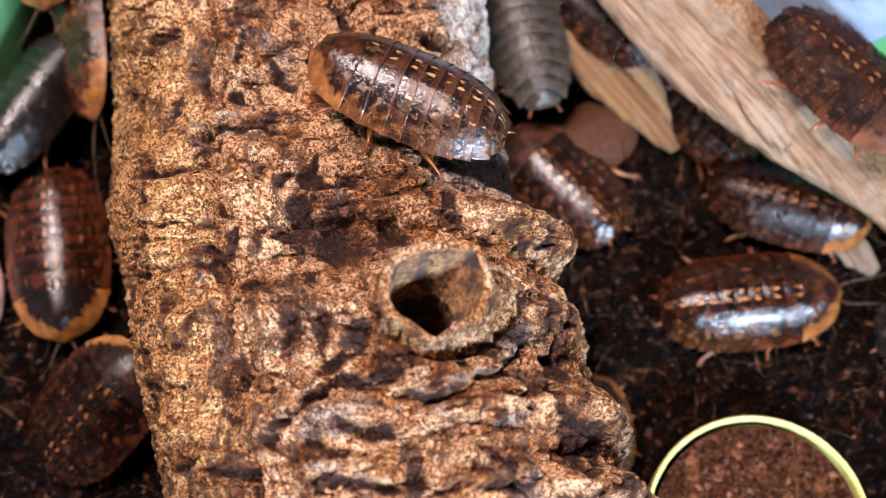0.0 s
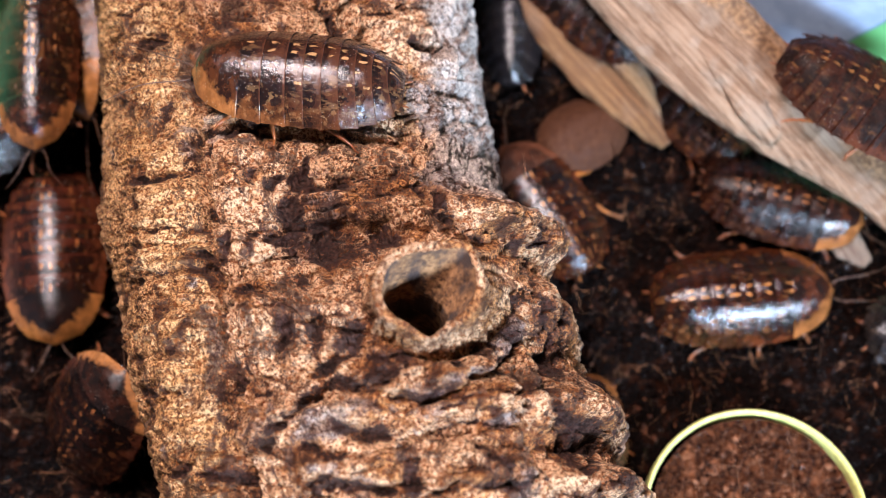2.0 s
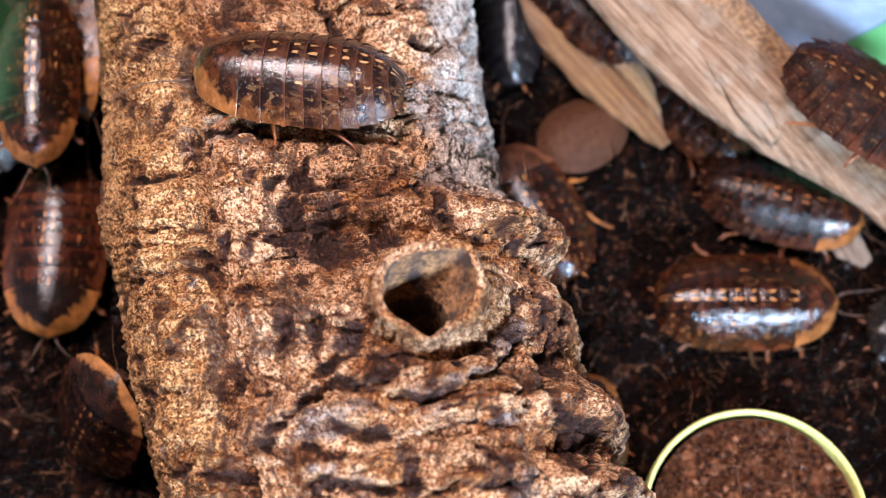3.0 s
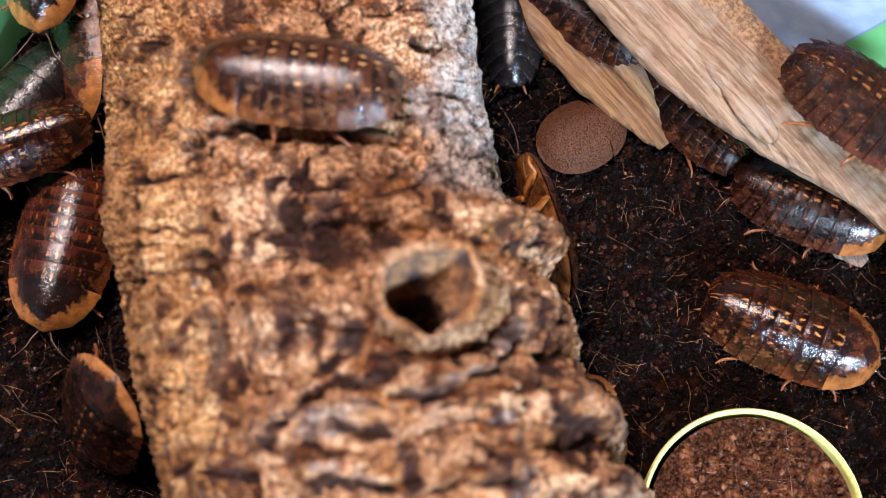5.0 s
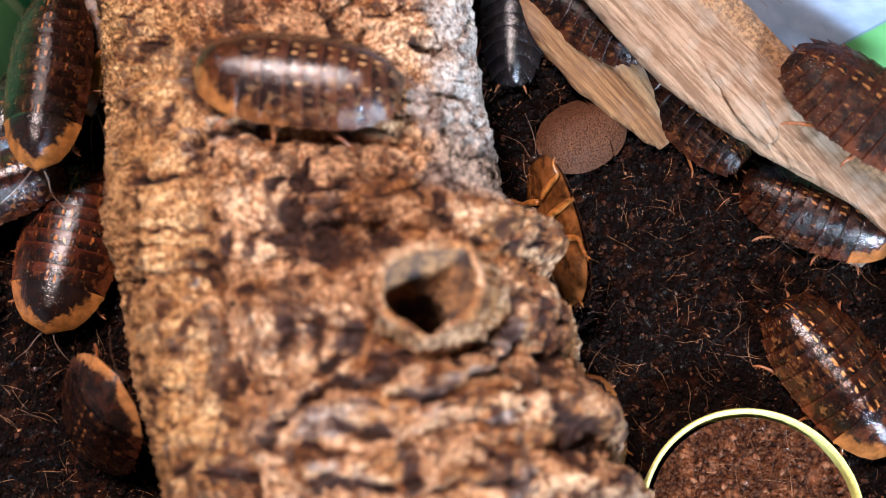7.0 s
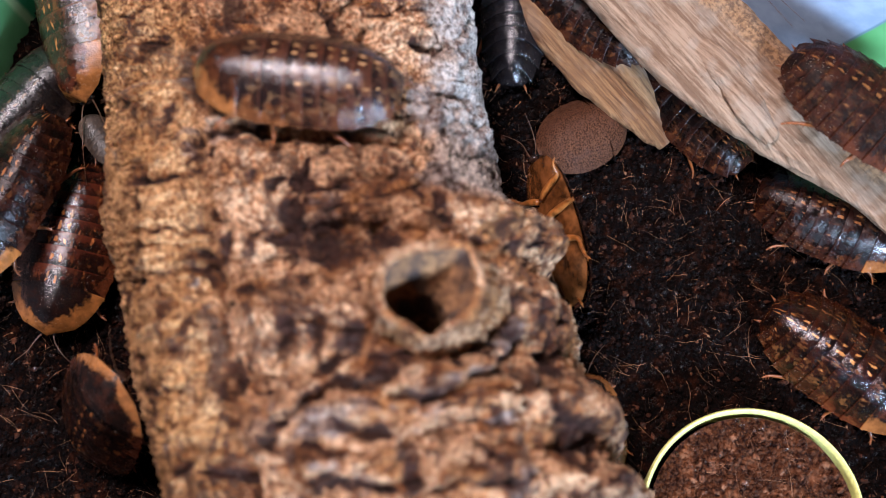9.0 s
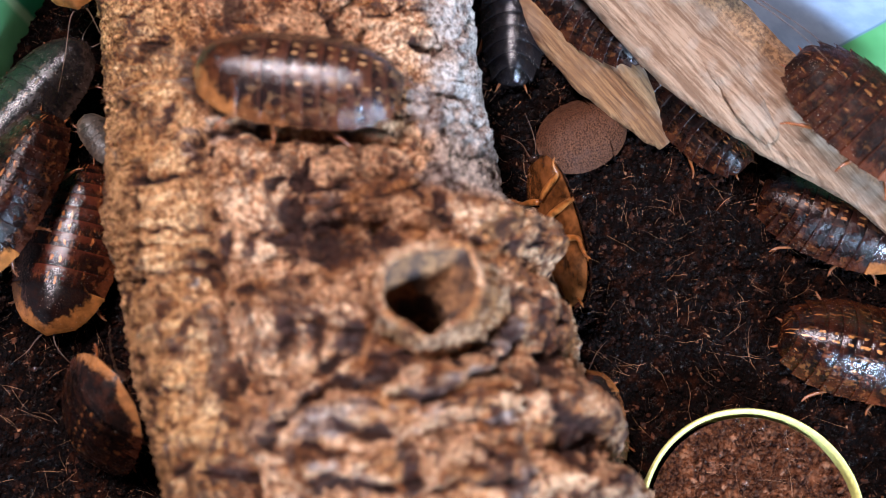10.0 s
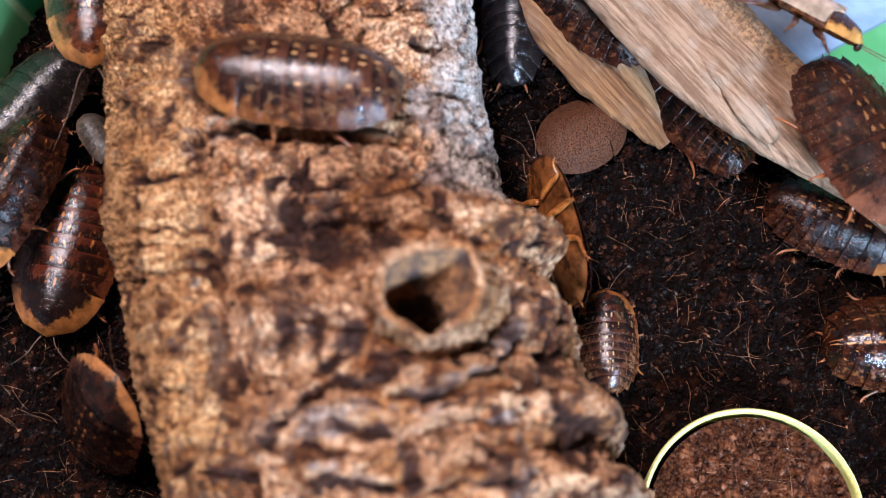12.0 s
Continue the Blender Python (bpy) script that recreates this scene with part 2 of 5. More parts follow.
def shell_material(name, dark, mid, spot, spots, edge, edge_amount, rough=0.14, dust=0.0, collar=False, spec=0.42, rim=0.70, banding=0.45):
    """Chitin plates: u runs across a plate and v along it, one unit for each plate."""
    m = Nodes(name)
    dark, mid, edge = (tuple(c * 0.6 for c in t) for t in (dark, mid, edge))
    if collar:
        edge = tuple(c * 1.35 for c in edge)
    u, v, _ = m.axes(m.coords.outputs["UV"])
    part_way = m.math("FRACT", v)
    wob = m.math("SUBTRACT", m.noise(420, 4, 0.6), 0.5)
    across = m.math("ADD", m.math("ABSOLUTE", m.math("SUBTRACT", u, 0.5)), m.math("MULTIPLY", wob, 0.06))
    blot = m.noise(330, 5, 0.68)
    col = m.mix(m.span(blot, 0.42, 0.62), dark, mid)
    if collar:
        far = m.math("SQRT", m.math("ADD", m.math("POWER", m.math("MULTIPLY", across, 2.0), 2.0), m.math("POWER", m.math("SUBTRACT", 0.95, part_way), 2.0)))
        col = m.mix(m.math("MULTIPLY", m.span(m.math("ADD", far, m.math("MULTIPLY", wob, 0.5)), rim, rim + 0.14), edge_amount), col, m.mix(m.span(m.noise(350, 4), 0.35, 0.65), tuple(c * 0.55 for c in edge), edge))
    else:
        slant = m.math("ADD", part_way, m.math("MULTIPLY", across, 3.2))
        band = m.span(m.math("ABSOLUTE", m.math("SUBTRACT", m.math("FRACT", m.math("ADD", slant, m.math("MULTIPLY", wob, 0.8))), 0.62)), 0.06, 0.30, 1.0, 0.0)
        lines = m.span(m.math("ADD", part_way, m.math("MULTIPLY", wob, 0.5)), 0.25, 0.60, banding, 0.0)
        col = m.mix(lines, col, tuple(c * 0.45 for c in dark))
        col = m.mix(m.span(m.math("ADD", part_way, m.math("MULTIPLY", wob, 0.6)), 0.50, 0.85, 0.0, banding * 0.7), col, tuple(c * 1.5 for c in mid))
        marks = None
        for at, wide in ((0.044, 0.020), (0.150, 0.010), (0.27, 0.013)):
            k = m.span(m.math("ABSOLUTE", m.math("SUBTRACT", across, at)), wide * 0.4, wide, 1.0, 0.0)
            marks = k if marks is None else m.math("MAXIMUM", marks, k)
        ragged = m.span(m.math("ADD", m.math("MULTIPLY", marks, band), m.math("MULTIPLY", m.math("SUBTRACT", m.noise(1100, 3, 0.7), 0.5), 2.4)), 0.35, 0.75)
        marks = m.math("MULTIPLY", m.math("MULTIPLY", ragged, m.span(m.math("MULTIPLY", marks, band), 0.02, 0.2)), m.span(m.math("ADD", m.noise(300, 3), m.span(across, 0.06, 0.12, 0.06, -0.04)), 0.44, 0.60, 0.0, spots * 0.75))
        col = m.mix(marks, col, spot)
        streak = m.math("MULTIPLY", m.span(m.noise(950, 3, 0.6, m.place((1.0, 0.3, 1.0))), 0.50, 0.64), m.span(m.noise(210, 3), 0.40, 0.62, 0.0, 0.65 * spots))
        col = m.mix(streak, col, tuple(0.5 * a + 0.22 * b for a, b in zip(mid, spot)))
        pads = m.math("MULTIPLY", m.span(m.math("ADD", across, m.math("MULTIPLY", wob, 0.3)), 0.20, 0.27), m.span(v, 2.7, 3.1, 0.75, 0.0))
        col = m.mix(pads, col, tuple(c * 0.8 for c in dark))
        freckle = m.math("MULTIPLY", m.span(m.noise(620, 3, 0.6), 0.56, 0.64), m.span(across, 0.24, 0.40, 0.0, 0.5 * spots))
        col = m.mix(freckle, col, tuple(c * 0.45 for c in spot))
        seam = m.span(m.math("ADD", part_way, m.math("MULTIPLY", wob, 0.15)), 0.88, 0.98, 0.0, 0.55)
        col = m.mix(seam, col, tuple(min(1, c * 1.5) for c in mid))
        col = m.mix(m.math("MULTIPLY", m.span(m.math("ADD", across, m.math("MULTIPLY", wob, 0.25)), 0.36, 0.50), m.math("MULTIPLY", m.span(m.noise(300, 4, 0.7), 0.30, 0.62), edge_amount)), col, edge)
        front = m.math("MULTIPLY", m.span(m.math("ADD", across, m.math("MULTIPLY", wob, 0.3)), 0.405, 0.47), m.span(v, 2.4, 4.2, edge_amount, 0.0))
        col = m.mix(front, col, m.mix(m.span(m.noise(300, 4), 0.35, 0.65), tuple(c * 0.9 for c in edge), tuple(c * 2.3 for c in edge)))
    if dust:
        col = m.mix(m.math("MULTIPLY", m.span(m.noise(1500, 3, 0.7), 0.45, 0.65), dust), col, (0.30, 0.19, 0.13))
    grain = m.noise(1500, 3, 0.6)
    col = m.mix(m.math("MULTIPLY", m.span(m.cells(1500), 0.08, 0.16, 0.6, 0.0), m.span(m.noise(150, 2), 0.45, 0.6)), col, (0.45, 0.36, 0.28))
    wrinkle = m.noise(380, 5, 0.7, m.place((0.5, 1.7, 1)))
    dimple = m.noise(190, 3, 0.55)
    m.bump(m.math("ADD", m.math("MULTIPLY", grain, 0.6), m.math("ADD", m.math("MULTIPLY", wrinkle, 1.7), m.math("MULTIPLY", dimple, 2.2))), 0.34 + dust * 0.5, 0.0005)
    return m.done(col, m.span(m.noise(260, 4, 0.65), 0.36, 0.64, rough * 0.65, rough * 1.5), Coat_Weight=max(0.0, 0.10 - dust * 3) if spec > 0.35 else 0.0, Coat_Roughness=0.1, Specular_IOR_Level=spec)


def plain_material(name, colour, rough, scale=400, vary=0.35, **more):
    m = Nodes(name)
    col = m.mix(m.span(m.noise(scale, 4), 0.3, 0.7), tuple(c * (1 - vary) for c in colour), tuple(min(1, c * (1 + vary)) for c in colour))
    m.bump(m.noise(scale * 2, 3), 0.25, 0.0003)
    return m.done(col, rough, **more)


def belly_material():
    m = Nodes("amber_belly")
    x, y, z = m.axes(m.coords.outputs["Object"])
    bands = m.math("SINE", m.math("MULTIPLY", y, 2100.0))
    col = m.mix(m.span(m.noise(420, 4), 0.35, 0.65), (0.020, 0.007, 0.004), (0.12, 0.036, 0.009))
    col = m.mix(m.span(bands, 0.75, 1.0), col, (0.05, 0.016, 0.007))
    m.bump(m.math("ADD", bands, m.noise(500, 3)), 0.5, 0.0003)
    return m.done(col, 0.2)


def dusty_material():
    """A dull shell under a skin of fine dust."""
    m = Nodes("dusty_nymph_shell")
    fine = m.noise(2600, 3, 0.7)
    col = m.mix(m.span(fine, 0.38, 0.62), (0.016, 0.0055, 0.0027), (0.088, 0.036, 0.018))
    col = m.mix(m.span(m.noise(330, 4), 0.40, 0.65, 0.0, 0.45), col, (0.055, 0.024, 0.015))
    m.bump(m.math("ADD", fine, m.noise(700, 3)), 0.5, 0.0003)
    return m.done(col, m.span(m.noise(420, 3), 0.35, 0.65, 0.5, 0.7), Specular_IOR_Level=0.07)


def wall_material():
    m = Nodes("printed_wall")
    x, y, z = m.axes(m.coords.outputs["Object"])
    blot, fine = m.noise(30, 4), m.noise(1200, 3, 0.7)
    blue = m.mix(m.span(m.noise(160, 4), 0.3, 0.7), (0.21, 0.28, 0.385), (0.28, 0.355, 0.47))
    leaf = m.mix(m.span(blot, 0.35, 0.65), (0.09, 0.29, 0.10), (0.15, 0.40, 0.17))
    deep_leaf = m.mix(m.span(blot, 0.35, 0.65), (0.008, 0.13, 0.05), (0.025, 0.22, 0.09))
    # right of the log: blue with a green field in its corner; beyond the log, two greens with a pale line between
    slope = m.math("ADD", m.math("SUBTRACT", z, m.math("MULTIPLY", m.math("SUBTRACT", x, 0.0908), 3.13)), m.math("MULTIPLY", m.math("SUBTRACT", blot, 0.5), 0.004))
    right = m.mix(m.span(slope, -0.0018, 0.0), leaf, m.mix(m.span(slope, 0.0, 0.0022), (0.12, 0.20, 0.24), blue))
    height = m.math("ADD", m.math("ADD", z, m.math("MULTIPLY", m.math("ADD", x, 0.1053), 10.7)), m.math("MULTIPLY", m.math("SUBTRACT", blot, 0.5), 0.02))
    left = m.mix(m.span(height, 0.011, 0.016), leaf, deep_leaf)
    line = m.span(m.math("ABSOLUTE", m.math("SUBTRACT", height, 0.013)), 0.002, 0.007, 0.8, 0.0)
    left = m.mix(line, left, (0.36, 0.50, 0.26))
    col = m.mix(m.span(x, -0.02, 0.0), left, right)
    col = m.mix(m.span(y, 0.022, 0.034), (0.035, 0.030, 0.028), col)
    speck = m.math("MULTIPLY", m.span(m.cells(240), 0.06, 0.10, 1.0, 0.0), m.span(m.noise(60, 2), 0.52, 0.6))
    col = m.mix(speck, col, (0.05, 0.04, 0.035))
    m.bump(fine, 0.15, 0.0002)
    return m.done(col, 0.6, Specular_IOR_Level=0.3)


SOIL = soil_material("soil", (0.0015, 0.0010, 0.0010), (0.0048, 0.0019, 0.0014), (0.019, 0.0055, 0.0026), 0.8, 0.10)
CUP_SOIL = soil_material("coir", (0.012, 0.004, 0.003), (0.105, 0.038, 0.017), (0.24, 0.090, 0.040), 0.8)
CRUMB = soil_material("soil_crumb", (0.0009, 0.0006, 0.0006), (0.0082, 0.0033, 0.0024), (0.040, 0.012, 0.0055), 0.9, 0.2)
CHIP_SOIL = soil_material("coir_chip", (0.012, 0.004, 0.003), (0.06, 0.020, 0.010), (0.15, 0.052, 0.024), 0.8, 0.3)
FLAKE = soil_material("coir_flake", (0.012, 0.005, 0.003), (0.20, 0.075, 0.036), (0.42, 0.19, 0.10), 0.9, 0.3)
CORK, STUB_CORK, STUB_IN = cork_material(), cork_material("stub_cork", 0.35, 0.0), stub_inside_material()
DRIFT = wood_material("driftwood", (0.36, 0.232, 0.148), (0.165, 0.090, 0.050), (0, 0, radians(44)), 0.25, 0.0745)
SLIVER = wood_material("bark_sliver", (0.25, 0.128, 0.054), (0.115, 0.050, 0.019), (0, 0, radians(42)), 0.1)
BROWN_WOOD = wood_material("split_wood", (0.30, 0.165, 0.075), (0.12, 0.055, 0.024), (0, 0, radians(44)), 0.2)
CHIP = wood_material("wood_chip", (0.26, 0.19, 0.14), (0.13, 0.08, 0.055), (0, 0, radians(30)), 0.4)
PINK = plain_material("pink_bark", (0.28, 0.13, 0.10), 0.8, 300)
FIBRE = plain_material("coir_fibre", (0.32, 0.140, 0.062), 0.6, 120, 0.75)
YELLOW = plain_material("lime_plastic", (0.78, 0.74, 0.24), 0.35, 900, 0.16, Subsurface_Weight=0.0)
DISC = dusty_material()
WALL = wall_material()
TABLE = plain_material("table_top", (0.30, 0.22, 0.16), 0.6, 20, 0.2)

LEG = plain_material("amber_leg", (0.17, 0.050, 0.013), 0.3, 500, 0.4)
AMBER_LEG = plain_material("bright_amber_leg", (0.26, 0.085, 0.018), 0.3, 500, 0.5)
AMBER_BELLY = plain_material("bright_amber_belly", (0.095, 0.032, 0.009), 0.2, 260, 0.8)
DARK_LEG = plain_material("dark_leg", (0.07, 0.025, 0.012), 0.3, 500, 0.4)
BELLY = belly_material()
HEAD = plain_material("dark_head", (0.025, 0.012, 0.008), 0.2, 500, 0.3)
EYE = plain_material("black_eye", (0.006, 0.005, 0.005), 0.08, 500, 0.1)
FEELER = plain_material("feeler", (0.07, 0.03, 0.015), 0.4, 800, 0.3)

BROWN_SET = (shell_material("brown_shell", (0.007, 0.0035, 0.003), (0.038, 0.0095, 0.0045), (0.38, 0.15, 0.045), 1.0, (0.085, 0.020, 0.007), 0.5),
             shell_material("brown_collar", (0.014, 0.007, 0.006), (0.075, 0.020, 0.009), (0.34, 0.145, 0.045), 0.5, (0.32, 0.115, 0.033), 0.95, collar=True))
SPOT_SET = (shell_material("spotted_shell", (0.014, 0.008, 0.008), (0.080, 0.027, 0.014), (0.46, 0.25, 0.11), 1.0, (0.20, 0.066, 0.020), 0.4, 0.14),
            shell_material("spotted_collar", (0.025, 0.010, 0.007), (0.09, 0.028, 0.011), (0.5, 0.3, 0.1), 0.6, (0.35, 0.130, 0.038), 0.9, 0.15, collar=True, rim=0.76))
RED_SET = (shell_material("red_shell", (0.009, 0.0045, 0.004), (0.070, 0.015, 0.007), (0.34, 0.115, 0.033), 1.0, (0.13, 0.034, 0.012), 0.5, 0.17, spec=0.40, banding=0.6),
           shell_material("red_collar", (0.010, 0.006, 0.006), (0.022, 0.009, 0.007), (0.42, 0.20, 0.055), 0.5, (0.40, 0.150, 0.038), 1.0, 0.16, collar=True))
DARK_SET = (shell_material("dark_shell", (0.005, 0.0025, 0.002), (0.022, 0.006, 0.0035), (0.28, 0.095, 0.03), 0.9, (0.06, 0.016, 0.007), 0.5, 0.24, spec=0.18),
            shell_material("dark_collar", (0.012, 0.007, 0.006), (0.05, 0.016, 0.009), (0.24, 0.085, 0.03), 0.4, (0.40, 0.165, 0.055), 1.0, 0.26, collar=True, spec=0.25, rim=0.84))
GREY_SET = (shell_material("grey_shell", (0.006, 0.005, 0.006), (0.014, 0.011, 0.011), (0.14, 0.085, 0.05), 0.5, (0.035, 0.020, 0.015), 0.5, 0.22, 0.02),
            shell_material("grey_collar", (0.009, 0.008, 0.009), (0.020, 0.016, 0.016), (0.12, 0.08, 0.05), 0.3, (0.05, 0.028, 0.020), 0.6, 0.18, 0.04, collar=True))
DUST_SET = (shell_material("dusty_shell", (0.010, 0.004, 0.003), (0.042, 0.0105, 0.005), (0.42, 0.17, 0.05), 0.45, (0.065, 0.018, 0.008), 0.6, 0.55, 0.02, spec=0.07, banding=0.1),
            shell_material("dusty_collar", (0.03, 0.010, 0.006), (0.09, 0.028, 0.013), (0.36, 0.16, 0.06), 0.3, (0.20, 0.070, 0.034), 0.7, 0.55, 0.04, collar=True, spec=0.08))
BLACK_SET = (shell_material("black_shell", (0.006, 0.005, 0.006), (0.012, 0.010, 0.011), (0.05, 0.035, 0.025), 0.3, (0.02, 0.014, 0.012), 0.4, 0.16),
             shell_material("black_collar", (0.006, 0.005, 0.006), (0.012, 0.010, 0.011), (0.05, 0.035, 0.025), 0.3, (0.03, 0.020, 0.015), 0.5, 0.16, collar=True))
TAN_SET = (shell_material("tan_shell", (0.022, 0.015, 0.011), (0.060, 0.040, 0.028), (0.16, 0.10, 0.07), 0.5, (0.07, 0.044, 0.028), 0.6, 0.45, 0.05),
           shell_material("tan_collar", (0.022, 0.015, 0.011), (0.060, 0.040, 0.028), (0.16, 0.10, 0.07), 0.3, (0.09, 0.055, 0.033), 0.6, 0.45, 0.05, collar=True))
EDGE_SET = (shell_material("orange_shell", (0.014, 0.006, 0.004), (0.070, 0.020, 0.008), (0.40, 0.17, 0.05), 0.9, (0.14, 0.045, 0.014), 0.6, 0.2),
            shell_material("amber_front", (0.03, 0.010, 0.006), (0.12, 0.030, 0.011), (0.4, 0.2, 0.06), 0.5, (0.44, 0.175, 0.05), 0.9, 0.2, collar=True))
WING = plain_material("tan_wing", (0.30, 0.215, 0.15), 0.3, 300, 0.4)
WING_COLLAR = shell_material("orange_collar", (0.03, 0.012, 0.008), (0.06, 0.02, 0.008), (0.4, 0.2, 0.05), 0.3, (0.55, 0.26, 0.07), 1.0, 0.25, collar=True)


# ---- the container and the soil ----
def container():
    base = [(-0.122, -0.10), (-0.1205, -0.050), (-0.113, 0.006), (-0.1076, 0.0423), (-0.098, 0.0684), (-0.0844, 0.0778), (0.056, 0.0765),
            (0.072, 0.0605), (0.088, 0.0475), (0.106, 0.0385), (0.124, 0.0220), (0.134, -0.02), (0.134, -0.10), (0.10, -0.135), (-0.09, -0.135)]
    pts = bend([(*p, 0) for p in base + base[:1]], 5)[:-1]
    n = len(pts)
    verts, mid = [], Vector((0, -0.02, 0))
    for p in pts:
        out = (p - mid).normalized()
        for off, z in ((0.0, -0.02), (0.006, 0.052), (0.0075, 0.0535), (0.009, 0.052), (0.003, -0.02)):
            verts.append(p + out * off + Vector((0, 0, z)))
    faces = []
    for i in range(n):
        j = (i + 1) % n
        for k in range(4):
            faces.append((i * 5 + k, j * 5 + k, j * 5 + k + 1, i * 5 + k + 1))
    ob = mesh_object("wall_tub", verts, faces, WALL)
    return tagged(ob, "printed blue and green side wall of a plastic tub", "wall", kind="structure")


container()

TABLE_EDGE = [(-0.6, -0.45), (0.6, -0.45), (0.6, 0.45), (-0.6, 0.45)]
table = mesh_object("table", [(x, y, z) for z in (-0.03, -0.055) for x, y in TABLE_EDGE], [(0, 1, 2, 3), (7, 6, 5, 4)] + [(k, k + 4, (k + 1) % 4 + 4, (k + 1) % 4) for k in range(4)], TABLE, smooth=False)
tagged(table, "brown table top under the tub", "table", kind="structure")


def soil_height(x, y):
    h = 0.0022 * layered(x * 45, y * 45, 0.3, 3, 5) + 0.0015 * layered(x * 280, y * 280, 1.1, 3, 9) + 0.0011 * layered(x * 800, y * 800, 2.2, 2, 12)
    return h - 0.0005


def ground():
    nx, ny = 470, 400
    x, y = np.meshgrid(np.linspace(-0.132, 0.142, nx), np.linspace(-0.142, 0.086, ny))
    ob = sheet_object("ground", np.stack([x, y, soil_height(x, y)], -1), SOIL)
    return tagged(ob, "dark moist crumbly soil covering the tub floor", "soil", kind="structure")


ground()


def crumbs(name, count, centre, reach, z_of, size, material, seed, keep=None):
    """Loose angular crumbs, all in one mesh."""
    rng = np.random.default_rng(seed)
    shape = np.array([(1, 0, 0), (-1, 0, 0), (0, 1, 0), (0, -1, 0), (0, 0, 1), (0, 0, -1)], float)
    tri = np.array([(0, 2, 4), (2, 1, 4), (1, 3, 4), (3, 0, 4), (2, 0, 5), (1, 2, 5), (3, 1, 5), (0, 3, 5)])
    xy = centre + (rng.random((count, 2)) * 2 - 1) * reach
    if keep is not None:
        xy = xy[keep(xy)]
    n = len(xy)
    s = size * (0.35 + 1.6 * rng.random(n) ** 3)
    turn = np.linalg.qr(rng.normal(size=(n, 3, 3)))[0]
    v = (shape * np.array([1.3, 0.9, 0.7])) * rng.uniform(0.5, 1.3, (n, 6, 1)) * s[:, None, None]
    v = np.einsum("nij,njk->nik", v, turn)
    v[:, :, 0] += xy[:, 0:1]
    v[:, :, 1] += xy[:, 1:2]
    v[:, :, 2] += (z_of(xy[:, 0], xy[:, 1]) + 0.25 * s)[:, None]
    faces = (tri[None] + (np.arange(n) * 6)[:, None, None]).reshape(-1)
    me = bpy.data.meshes.new(name)
    me.vertices.add(n * 6)
    me.vertices.foreach_set("co", v.astype(np.float32).ravel())
    me.loops.add(len(faces))
    me.loops.foreach_set("vertex_index", faces.astype(np.int32))
    me.polygons.add(n * 8)
    me.polygons.foreach_set("loop_start", np.arange(n * 8, dtype=np.int32) * 3)
    me.materials.append(material)
    me.update(calc_edges=True)
    return new(name, me)


def fibres(name, count, centre, reach, z_of, length, material, seed, keep=None):
    rng = np.random.default_rng(seed)
    verts, faces = [], []
    for _ in range(count):
        p = centre + (rng.random(2) * 2 - 1) * reach
        if keep is not None and not keep(p[None])[0]:
            continue
        l = length * (0.25 + 1.2 * rng.random() ** 2)
        turn = rng.random() * 6.28 + rng.normal() * 0.7 * np.linspace(0, 1, 6)
        xy = p + np.cumsum(np.stack([np.cos(turn), np.sin(turn)], -1), 0) * l / 5
        z = z_of(xy[:, 0], xy[:, 1]) + 0.0004 + l * 0.12 * np.sin(np.linspace(0, 3.1, 6)) * rng.random(6)
        path = np.column_stack([xy, z]).tolist()
        r = 0.000015 + 0.00003 * rng.random() ** 2
        tube(verts, faces, path, [r] * 5 + [r * 0.4], 3)
    return mesh_object(name, verts, faces, material)


CUP_AT, CUP_R, CUP_TOP, CUP_FILL = np.array((0.0694, -0.0652)), 0.0253, 0.010, 0.0083


def off_cup(xy):
    return np.hypot(xy[:, 0] - CUP_AT[0], xy[:, 1] - CUP_AT[1]) > CUP_R + 0.001


def open_soil(xy):
    """Soil that lies open: beside the log and outside the cap."""
    beside = np.abs(xy[:, 0] + 0.0225 + 0.24 * xy[:, 1]) > 0.034
    return beside & off_cup(xy)


tagged(crumbs("soil_crumbs", 95000, np.array((0.0, 0.0)), np.array((0.128, 0.088)), soil_height, 0.00050, CRUMB, 3, open_soil),
       "loose dark brown crumbs of moist soil", "soil", kind="stuff")
tagged(crumbs("coir_chips", 2600, np.array((0.0, 0.0)), np.array((0.128, 0.088)), soil_height, 0.0007, CHIP_SOIL, 13, open_soil),
       "reddish brown coir chips scattered in the soil", "soil", kind="stuff")
tagged(crumbs("coir_grains", 6500, np.array((0.0, 0.0)), np.array((0.128, 0.088)), lambda x, y: soil_height(x, y) + 0.0002, 0.00032, FLAKE, 17, open_soil),
       "tiny pale coir grains scattered over the soil", "soil", kind="stuff")
tagged(fibres("coir_fibres", 2800, np.array((0.0, 0.0)), np.array((0.125, 0.08)), soil_height, 0.0065, FIBRE, 4, open_soil),
       "thin tan coconut fibres scattered over the soil", "fibre", kind="stuff")


